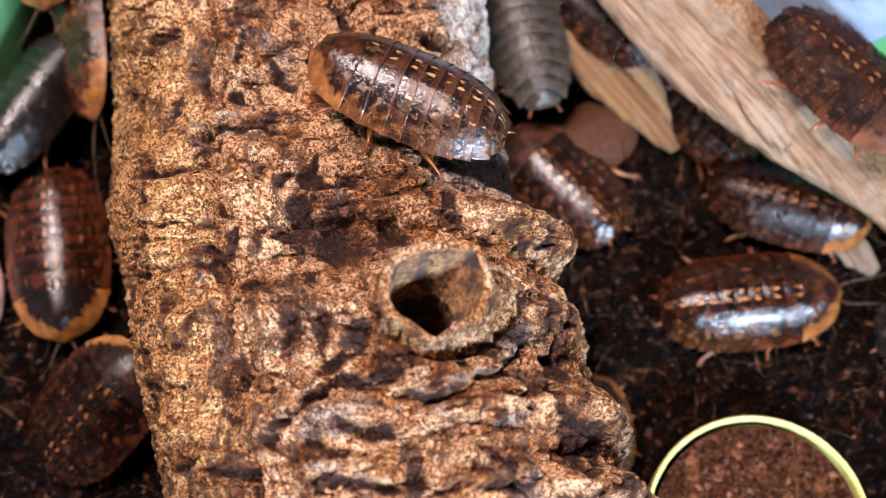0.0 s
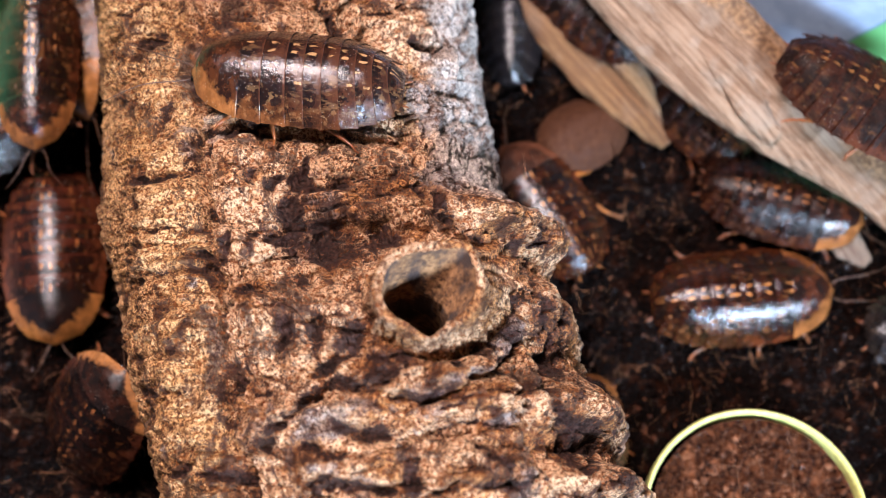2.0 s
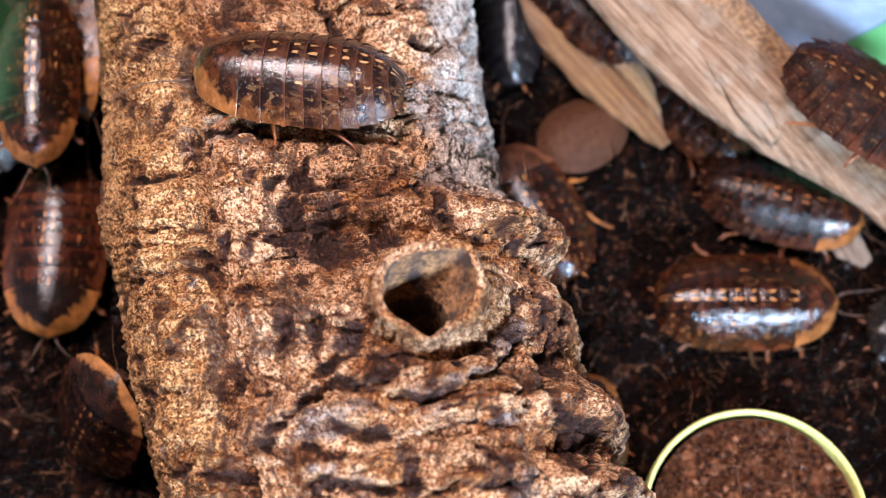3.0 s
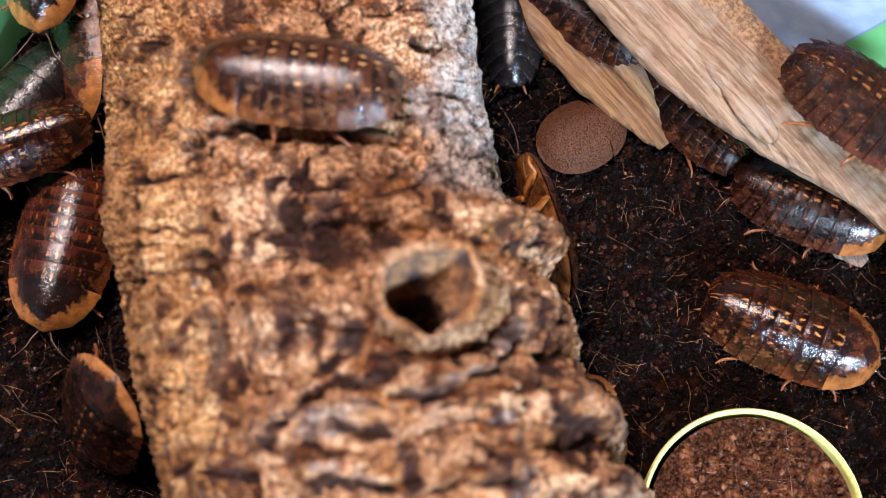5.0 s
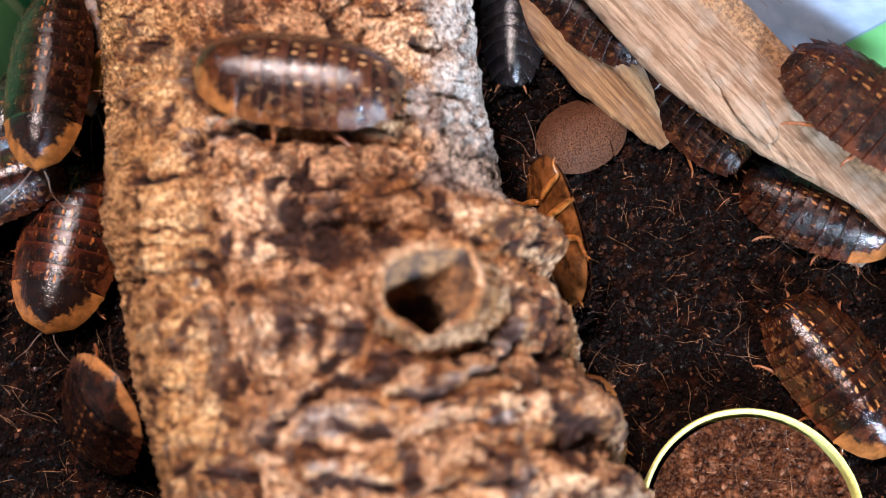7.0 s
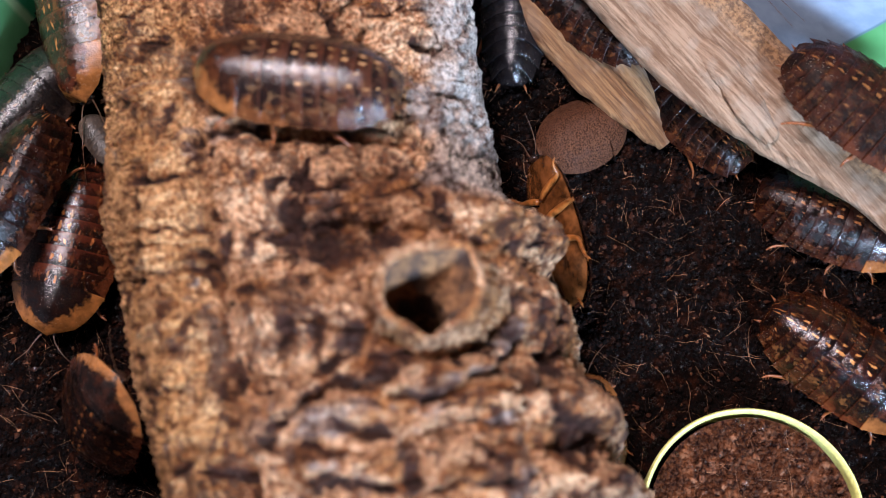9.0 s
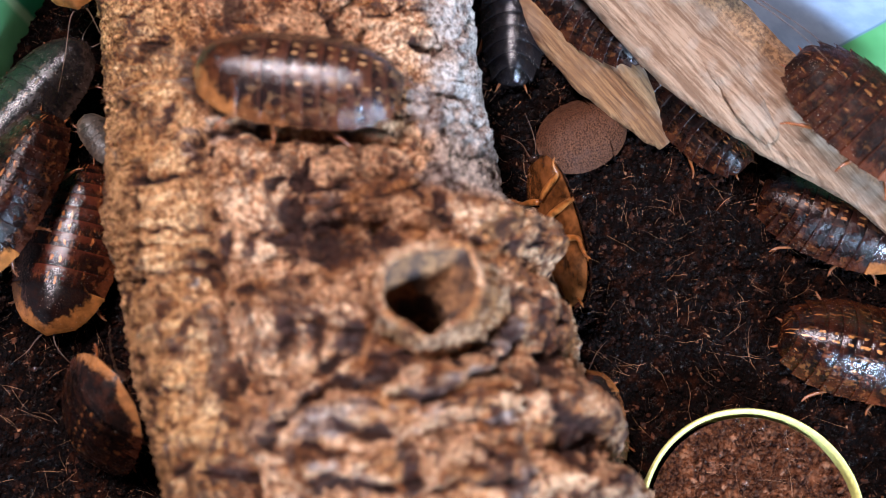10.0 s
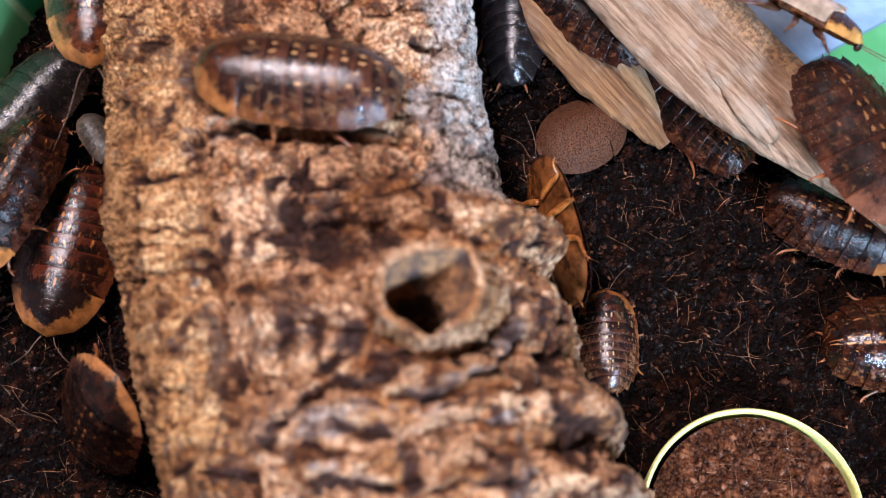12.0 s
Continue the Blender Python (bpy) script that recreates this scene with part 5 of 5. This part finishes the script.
pale_nymph = cockroach("small pale grey-brown cockroach nymph under the log", 0.0150, TAN_SET, 0.58, 0.16, 8, feelers=0)
ground_roach = cockroach("shiny dark brown cockroach with amber margin walking on soil", 0.0435, BROWN_SET, 0.53, 0.19, 9)
# darker shell set stands in for the shade under the driftwood
sheltering_roach = cockroach("brown cockroach sheltering under the driftwood, shell darkened to paint its shade", 0.0395, DARK_SET[:1] + BROWN_SET[1:], 0.52, 0.18, 10)
dusty_roach = cockroach("large dusty reddish brown cockroach on the driftwood", 0.0425, DUST_SET, 0.58, 0.19, 11)
# dark set again, in place of shade between the wood pieces
hidden_roach = cockroach("brown spotted cockroach hidden between two pieces of wood, shell darkened for shade", 0.0380, DARK_SET, 0.46, 0.14, 12, feelers=0)
wood_roach = cockroach("dark brown cockroach with orange marks under the driftwood", 0.0400, DARK_SET, 0.48, 0.14, 13, feelers=0)
behind_roach = cockroach("amber-bellied cockroach clinging to the side of the log", 0.0370, (BROWN_SET[0], DUST_SET[1]), 0.58, 0.14, 14, AMBER_LEG, 0.2, belly=AMBER_BELLY, reach=1.25)
small_roach = cockroach("small brown cockroach nymph with pale marks at the log", 0.0250, (SPOT_SET[0], BROWN_SET[1]), 0.58, 0.19, 15, feelers=0.2)
black_roach = cockroach("blue-black shiny cockroach on soil behind the log", 0.0460, BLACK_SET, 0.36, 0.13, 16)
leaving_roach = cockroach("tan-grey cockroach walking away behind the log", 0.0457, TAN_SET, 0.42, 0.14, 17)
winged_roach = cockroach("slim winged tan cockroach with dark spiny legs", 0.0365, (SPOT_SET[0], WING_COLLAR), 0.36, 0.13, 18, DARK_LEG, 0.8, True, reach=2.7)
far_edge_roach = cockroach("dark brown cockroach on soil at the tub edge", 0.0424, GREY_SET, 0.50, 0.15, 19, feelers=0)


def disc_nymph():
    """A flat oval nymph at rest, coated with dust."""
    root = tagged(new("cockroach_nymph"), "flat oval brown dusty cockroach nymph resting on soil", "cockroach", "cockroaches")
    root.matrix_world = pose(0.0342, 0.0283, 0.001, 0, 0, -62)
    seams = (0.0, 0.30, 0.42, 0.53, 0.61, 0.69, 0.77, 0.85, 0.92, 1.0)
    for k in range(9):
        nu, nv = 41, 14
        v, u = np.meshgrid(np.linspace(seams[k], min(1.0, seams[k + 1] + 0.006), nv), np.linspace(-1, 1, nu), indexing="ij")
        f = (v - seams[k]) / (seams[k + 1] - seams[k])
        hw = 0.0090 * np.maximum(1 - np.abs(2 * v - 1) ** 2.15, 0) ** 0.5 * (1 + 0.012 * f)
        h = 0.0052 * np.maximum(1 - np.abs(2 * v - 1) ** 2.3, 0) ** 0.6
        z = 0.0014 + h * (1 - np.abs(u) ** 2.2) + 0.00022 * f - 0.00010
        bow = 0.0008 * np.abs(u) ** 3 * (k > 0)
        top = np.stack([hw * u, 0.0112 - v * 0.0224 - bow, z], -1).reshape(-1, 3)
        low = top * np.array((0.98, 0.98, 0)) + np.array((0, 0, 0.0006))
        mesh_object("pronotum" if k == 0 else "tergite", np.concatenate([top, low]), grid_faces(nv, nu) + grid_faces(nv, nu, nv * nu), DISC, root)
    return root


disc_nymph()


# ---- what moves ----
def motions():
    walk(log_roach, [
        (0, pose(-0.0103, 0.0128, 0.0615, 5, 26, 70)),
        (0.2, pose(-0.0143, 0.0138, 0.0615, 4, 26, 72)),
        (0.4, pose(-0.0186, 0.0145, 0.0615, 3, 25, 76)),
        (0.5, pose(-0.0197, 0.0147, 0.0615, 3, 25, 77)),
        (0.8, pose(-0.0234, 0.0139, 0.0615, 2, 24, 80.5)),
        (1, pose(-0.0252, 0.0141, 0.0615, 1, 23, 81.8)),
        (1.2, pose(-0.0279, 0.0147, 0.0615, 0, 22, 83.2)),
        (1.5, pose(-0.0291, 0.0155, 0.0615, 0, 22, 84.3)),
        (2.5, pose(-0.0294, 0.0162, 0.0615, 0, 22, 84.1)),
        (3.2, pose(-0.0291, 0.0162, 0.0615, 0, 22, 84.1)),
        (4.8, pose(-0.0296, 0.0163, 0.0615, 0, 22, 83.5)),
        (12, pose(-0.0296, 0.0163, 0.0615, 0, 22, 83.5))])
    walk(left_roach, [
        (0, pose(-0.0919, -0.0053, 0.004, 0, 0, -170.8)),
        (1.5, pose(-0.0911, -0.0042, 0.004, 0, 0, -173.1)),
        (2.5, pose(-0.0911, -0.0034, 0.004, 0, 0, -177.6)),
        (3.2, pose(-0.0907, -0.0019, 0.004, 0, 0, -181.7)),
        (4.8, pose(-0.0895, -0.0012, 0.004, 0, 0, -189.3)),
        (5.5, pose(-0.0888, -0.0015, 0.004, 0, 0, -191.3)),
        (6.5, pose(-0.0885, -0.0017, 0.004, 0, 0, -190.3)),
        (12, pose(-0.0884, -0.0024, 0.004, 0, 0, -190.3))])
    walk(lower_left_roach, [
        (0, pose(-0.0782, -0.0410, 0.009, 24, 0, -44)),
        (1, pose(-0.0772, -0.0413, 0.011, 34, 0, -46)),
        (1.5, pose(-0.0760, -0.0416, 0.013, 42, 0, -48)),
        (2.5, pose(-0.0741, -0.0413, 0.016, 55, 0, -50)),
        (3.2, pose(-0.0734, -0.0412, 0.017, 60, 0, -50)),
        (4.8, pose(-0.0733, -0.0413, 0.018, 62, 0, -50)),
        (12, pose(-0.0733, -0.0413, 0.018, 62, 0, -50))])
    walk(grey_roach, [
        (0, pose(-0.0986, 0.0305, 0.012, 0, 0, -29.9)),
        (4.8, pose(-0.0984, 0.032, 0.012, 0, 0, -37.1)),
        (7.2, pose(-0.098, 0.0316, 0.012, 0, 0, -38.6)),
        (8.8, pose(-0.098, 0.0316, 0.012, 0, 0, -38.6)),
        (11, pose(-0.0976, 0.0321, 0.012, 0, 0, -38.7)),
        (12, pose(-0.0986, 0.0302, 0.012, 0, 0, -38.5))])
    walk(turning_roach, [
        (0, pose(-0.0973, 0.0693, 0.022, 0, 0, -175.5)),
        (0.4, pose(-0.0959, 0.0583, 0.022, 0, 0, -175.9)),
        (0.9, pose(-0.0948, 0.0455, 0.022, 0, 0, -177.1)),
        (1.5, pose(-0.0943, 0.0398, 0.022, 0, 0, -179.1)),
        (2.5, pose(-0.0924, 0.0348, 0.022, 0, 0, -175.2)),
        (3.2, pose(-0.0931, 0.0318, 0.022, 0, 0, -180.2)),
        (3.7, pose(-0.0963, 0.0275, 0.018, 0, 0, -200.7)),
        (4.2, pose(-0.0993, 0.0233, 0.016, 0, 0, -232)),
        (4.8, pose(-0.1025, 0.0203, 0.014, 0, 0, -250.8)),
        (5.5, pose(-0.102, 0.0198, 0.014, 0, 0, -250)),
        (6.2, pose(-0.1027, 0.0177, 0.013, 0, 0, -247)),
        (6.5, pose(-0.1035, 0.0153, 0.012, 0, 0, -249)),
        (6.8, pose(-0.1065, 0.0118, 0.012, 0, 0, -249.1)),
        (7, pose(-0.1086, 0.0101, 0.011, 0, 0, -249.2)),
        (7.2, pose(-0.1115, 0.009, 0.01, 0, 0, -249.2)),
        (8.8, pose(-0.1293, 0.0018, 0.01, 0, 0, -252.9)),
        (12, pose(-0.1293, 0.0018, 0.01, 0, 0, -252.9))])
    walk(descending_roach, [
        (0, pose(-0.1009, 0.0803, 0.026, 0, 0, -177.9)),
        (3.2, pose(-0.0974, 0.0823, 0.026, 0, 0, -179)),
        (4.8, pose(-0.0938, 0.0698, 0.026, 0, 0, -180.9)),
        (5.2, pose(-0.0918, 0.0604, 0.026, 0, 0, -179.3)),
        (5.5, pose(-0.0907, 0.0552, 0.026, 0, 0, -179)),
        (5.8, pose(-0.0897, 0.0504, 0.026, 0, 0, -180.1)),
        (6.2, pose(-0.089, 0.0456, 0.026, 0, 0, -180.5)),
        (6.5, pose(-0.0888, 0.0425, 0.026, 0, 0, -178.2)),
        (6.8, pose(-0.0893, 0.035, 0.026, 0, 0, -179.1)),
        (7, pose(-0.0898, 0.0317, 0.026, 0, 0, -182.9)),
        (7.2, pose(-0.09, 0.0263, 0.026, 0, 0, -187.1)),
        (8, pose(-0.0929, 0.0167, 0.022, 0, 0, -197)),
        (8.8, pose(-0.0985, 0.0067, 0.018, 0, 0, -203.5)),
        (9.5, pose(-0.0995, 0.0063, 0.018, 0, 0, -203.6)),
        (12, pose(-0.1003, 0.0065, 0.018, 0, 0, -204.4))])
    walk(edge_roach, [
        (0, pose(-0.0851, 0.0478, 0.014, 0, 55, -169)),
        (1.5, pose(-0.0839, 0.0493, 0.014, 0, 55, -170)),
        (5.5, pose(-0.0839, 0.0501, 0.014, 0, 55, -169.3)),
        (7.2, pose(-0.0839, 0.0508, 0.014, 0, 55, -169.3)),
        (8.8, pose(-0.0859, 0.0502, 0.018, 0, 40, -166)),
        (9.1, pose(-0.0861, 0.0544, 0.018, 0, 40, -167.6)),
        (9.5, pose(-0.0861, 0.0615, 0.02, 0, 30, -169.4)),
        (9.8, pose(-0.0867, 0.0682, 0.022, 0, 20, -171.1)),
        (10.5, pose(-0.0873, 0.0808, 0.026, 0, 5, -173)),
        (11.3, pose(-0.0867, 0.0757, 0.03, 0, 0, -174.6)),
        (11.7, pose(-0.0831, 0.0599, 0.032, 0, 0, -177.9)),
        (12, pose(-0.079, 0.0542, 0.034, 0, 0, -178.3))])
    walk(pale_nymph, [
        (0, pose(-0.07, 0.0162, 0.014, 0, 20, 39.5)),
        (7.2, pose(-0.0683, 0.0178, 0.014, 0, 20, 38.4)),
        (8.8, pose(-0.0804, 0.0223, 0.014, 0, 20, 36.1)),
        (12, pose(-0.0811, 0.0226, 0.014, 0, 20, 36.1))])
    walk(ground_roach, [
        (0, pose(0.0706, -0.0124, 0.001, 0, 0, -83.5)),
        (1.5, pose(0.0703, -0.0129, 0.001, 0, 0, -85.2)),
        (2.6, pose(0.0702, -0.0131, 0.001, 0, 0, -85.4)),
        (2.9, pose(0.0703, -0.0137, 0.001, 0, 0, -87.7)),
        (3.2, pose(0.0748, -0.0153, 0.001, 0, 0, -96.6)),
        (3.9, pose(0.0782, -0.0186, 0.001, 0, 0, -104.6)),
        (4.8, pose(0.0796, -0.0202, 0.001, 0, 0, -107.4)),
        (5, pose(0.0821, -0.021, 0.001, 0, 0, -112.1)),
        (5.3, pose(0.0871, -0.0227, 0.001, 0, 0, -121.8)),
        (5.5, pose(0.0891, -0.0248, 0.001, 0, 0, -121.6)),
        (5.9, pose(0.091, -0.0284, 0.001, 0, 0, -127.3)),
        (6.5, pose(0.0918, -0.0313, 0.001, 0, 0, -142.3)),
        (7, pose(0.092, -0.0322, 0.001, 0, 0, -144.2)),
        (7.2, pose(0.0921, -0.0322, 0.001, 0, 0, -142.9)),
        (8.8, pose(0.094, -0.0292, 0.001, 0, 0, -127.3)),
        (9.5, pose(0.0944, -0.0292, 0.001, 0, 0, -126.4)),
        (10, pose(0.1001, -0.0267, 0.001, 0, 0, -103.9)),
        (10.5, pose(0.1066, -0.0244, 0.001, 0, 0, -93.4)),
        (11.2, pose(0.1109, -0.0237, 0.001, 0, 0, -90)),
        (12, pose(0.1108, -0.0239, 0.001, 0, 0, -87.9))])
    walk(sheltering_roach, [
        (0, pose(0.0806, 0.0111, 0.002, 0, 0, -104.8)),
        (1.5, pose(0.0809, 0.0101, 0.002, 0, 0, -105.4)),
        (3.2, pose(0.0811, 0.0099, 0.002, 0, 0, -105.5)),
        (4.8, pose(0.0884, 0.0095, 0.002, 0, 0, -111.7)),
        (5.5, pose(0.0886, 0.0095, 0.002, 0, 0, -111.7)),
        (6.5, pose(0.0899, 0.0082, 0.002, 0, 0, -112.1)),
        (7.2, pose(0.0906, 0.0076, 0.002, 0, 0, -112.2)),
        (8.8, pose(0.0935, 0.0056, 0.002, 0, 0, -112.6)),
        (9.5, pose(0.0941, 0.0052, 0.002, 0, 0, -112.6)),
        (12, pose(0.0961, 0.0046, 0.002, 0, 0, -111.6))])
    walk(dusty_roach, [
        (0, pose(0.0868, 0.0312, 0.03, 0, -12, -136)),
        (0.6, pose(0.0874, 0.0306, 0.03, 0, -12, -135.5)),
        (1.1, pose(0.0878, 0.0300, 0.03, 0, -12, -135)),
        (1.5, pose(0.0915, 0.0276, 0.03, 0, -12, -125.9)),
        (2, pose(0.0936, 0.0244, 0.03, 0, -12, -123.4)),
        (2.5, pose(0.0942, 0.0228, 0.03, 0, -12, -126.5)),
        (3.2, pose(0.0945, 0.0226, 0.03, 0, -12, -127)),
        (5.5, pose(0.0945, 0.0226, 0.03, 0, -12, -128)),
        (9.6, pose(0.0945, 0.0226, 0.03, 0, -12, -128)),
        (10, pose(0.0945, 0.0210, 0.03, 0, -12, -133)),
        (10.5, pose(0.0938, 0.0192, 0.03, 0, -12, -142.7)),
        (11.2, pose(0.0933, 0.0177, 0.03, 0, -12, -147.8)),
        (12, pose(0.0923, 0.0154, 0.03, 0, -12, -154))])
    walk(hidden_roach, [
        (0, pose(0.0594, 0.0339, 0.001, 0, 0, 43.1)),
        (12, pose(0.0606, 0.0334, 0.001, 0, 0, 41.9))])
    walk(wood_roach, [
        (0, pose(0.0331, 0.0584, 0.008, 0, 0, 51.1)),
        (12, pose(0.0344, 0.0583, 0.008, 0, 0, 50.4))])
    walk(behind_roach, [
        (0, pose(0.0263, 0.016, 0.002, 0, 0, 46)),
        (0.5, pose(0.0248, 0.0153, 0.002, 0, 0, 47.3)),
        (1, pose(0.0243, 0.0124, 0.002, 0, 0, 44.8)),
        (1.5, pose(0.0243, 0.0102, 0.002, 0, 0, 38.2)),
        (2.5, pose(0.0236, 0.0083, 0.002, 0, 0, 30.5)),
        (3.2, pose(0.0213, 0.0074, 0.002, 0, 0, 26.9)),
        (3.8, pose(0.0206, 0.003, 0.01, 0, 45, 21.3)),
        (4.8, pose(0.0201, 0.0001, 0.018, 0, 100, 16.5)),
        (5.5, pose(0.0205, 0.0004, 0.018, 0, 104, 17)),
        (6.2, pose(0.0229, -0.0008, 0.019, 0, 110, 15.2)),
        (6.6, pose(0.0233, -0.0009, 0.019, 0, 112, 14.6)),
        (12, pose(0.0233, -0.0009, 0.019, 0, 112, 14.6))])
    walk(small_roach, [
        (0, pose(0.0353, -0.0425, 0.002, 0, 0, 9.4)),
        (2, pose(0.0346, -0.0430, 0.002, 0, 0, 8.1)),
        (9.8, pose(0.0346, -0.0432, 0.002, 0, 0, 8)),
        (10.5, pose(0.0374, -0.0364, 0.002, 0, 0, 7.8)),
        (11, pose(0.0377, -0.0318, 0.002, 0, 0, 5.8)),
        (11.5, pose(0.0381, -0.0276, 0.002, 0, 0, 3.1)),
        (12, pose(0.0386, -0.0232, 0.002, 0, 0, 0.1))])
    walk(black_roach, [
        (0, pose(0.017, 0.0625, 0.002, 0, 0, -1.9)),
        (12, pose(0.0181, 0.063, 0.002, 0, 0, -3))])
    walk(leaving_roach, [
        (0, pose(0.0156, 0.0527, 0.012, 0, 0, 14.3)),
        (0.5, pose(0.0154, 0.0576, 0.012, 0, 0, 14.8)),
        (1, pose(0.0141, 0.065, 0.012, 0, 0, 13.7)),
        (1.5, pose(0.0109, 0.0755, 0.012, 0, 0, 12.8)),
        (2, pose(0.0096, 0.0837, 0.012, 0, 0, 11.7)),
        (2.6, pose(0.0083, 0.096, 0.012, 0, 0, 11.7)),
        (12, pose(0.0084, 0.0967, 0.012, 0, 0, 11.7))])
    walk(winged_roach, [
        (0, pose(0.0326, 0.0813, 0.04, 0, -55, -132)),
        (9.6, pose(0.0430, 0.0700, 0.04, 0, -55, -130)),
        (10, pose(0.0505, 0.0585, 0.04, 0, -55, -128)),
        (10.5, pose(0.0578, 0.0496, 0.04, 0, -55, -126)),
        (11, pose(0.0626, 0.0479, 0.04, 0, -55, -125)),
        (11.2, pose(0.0647, 0.0474, 0.04, 0, -55, -125)),
        (11.4, pose(0.0667, 0.0465, 0.04, 0, -55, -125)),
        (11.6, pose(0.0700, 0.0457, 0.04, 0, -55, -124)),
        (11.8, pose(0.0741, 0.0443, 0.04, 0, -55, -123)),
        (12, pose(0.0759, 0.0430, 0.04, 0, -55, -122.8))])
    walk(far_edge_roach, [
        (0, pose(0.1201, -0.018, 0.001, 0, 0, -84.3)),
        (2.5, pose(0.1194, -0.0202, 0.001, 0, 0, -85.7)),
        (3.2, pose(0.1206, -0.0194, 0.001, 0, 0, -84.9)),
        (4.8, pose(0.1277, -0.0166, 0.001, 0, 0, -87.1)),
        (12, pose(0.1278, -0.0156, 0.001, 0, 0, -88.1))])

    def swing(thing, long, spans):
        """Steps of the six legs while the thing walks: three forward, three back, in turn."""
        legs = sorted((k for k in thing.children if k.name.startswith("leg")), key=lambda k: k.name)
        for i, leg in enumerate(legs):
            side = -1 if i < 3 else 1
            hip = Vector((side * 0.03, LEGS[i % 3][0], 0.03)) * long
            phase = 1 if (i + (i >= 3)) % 2 else -1
            rows = [(0, pose(0, 0, 0))]
            for begin, end in spans:
                n = max(2, round((end - begin) / 0.14))
                for k in range(n + 1):
                    t = begin + (end - begin) * k / n
                    turn = 0 if k in (0, n) else 11 * phase * (1 if k % 2 else -1)
                    spin = Matrix.Rotation(radians(turn), 4, "Z")
                    off = hip - spin @ hip
                    if t > rows[-1][0]:
                        rows.append((t, pose(off.x, off.y, off.z, 0, 0, turn)))
            rows.append((12, pose(0, 0, 0)))
            walk(leg, [r for r in rows[:-1] if r[0] < 12] + rows[-1:])

    swing(log_roach, 0.0440, ((0.0, 1.4),))
    swing(ground_roach, 0.0443, ((2.6, 5.9), (9.5, 11.3)))
    swing(turning_roach, 0.0420, ((0.0, 1.5), (3.2, 4.8), (6.2, 8.6)))
    swing(descending_roach, 0.0435, ((4.0, 6.5), (6.6, 8.8)))
    swing(edge_roach, 0.0460, ((8.8, 10.6), (11.2, 12.0)))



motions()
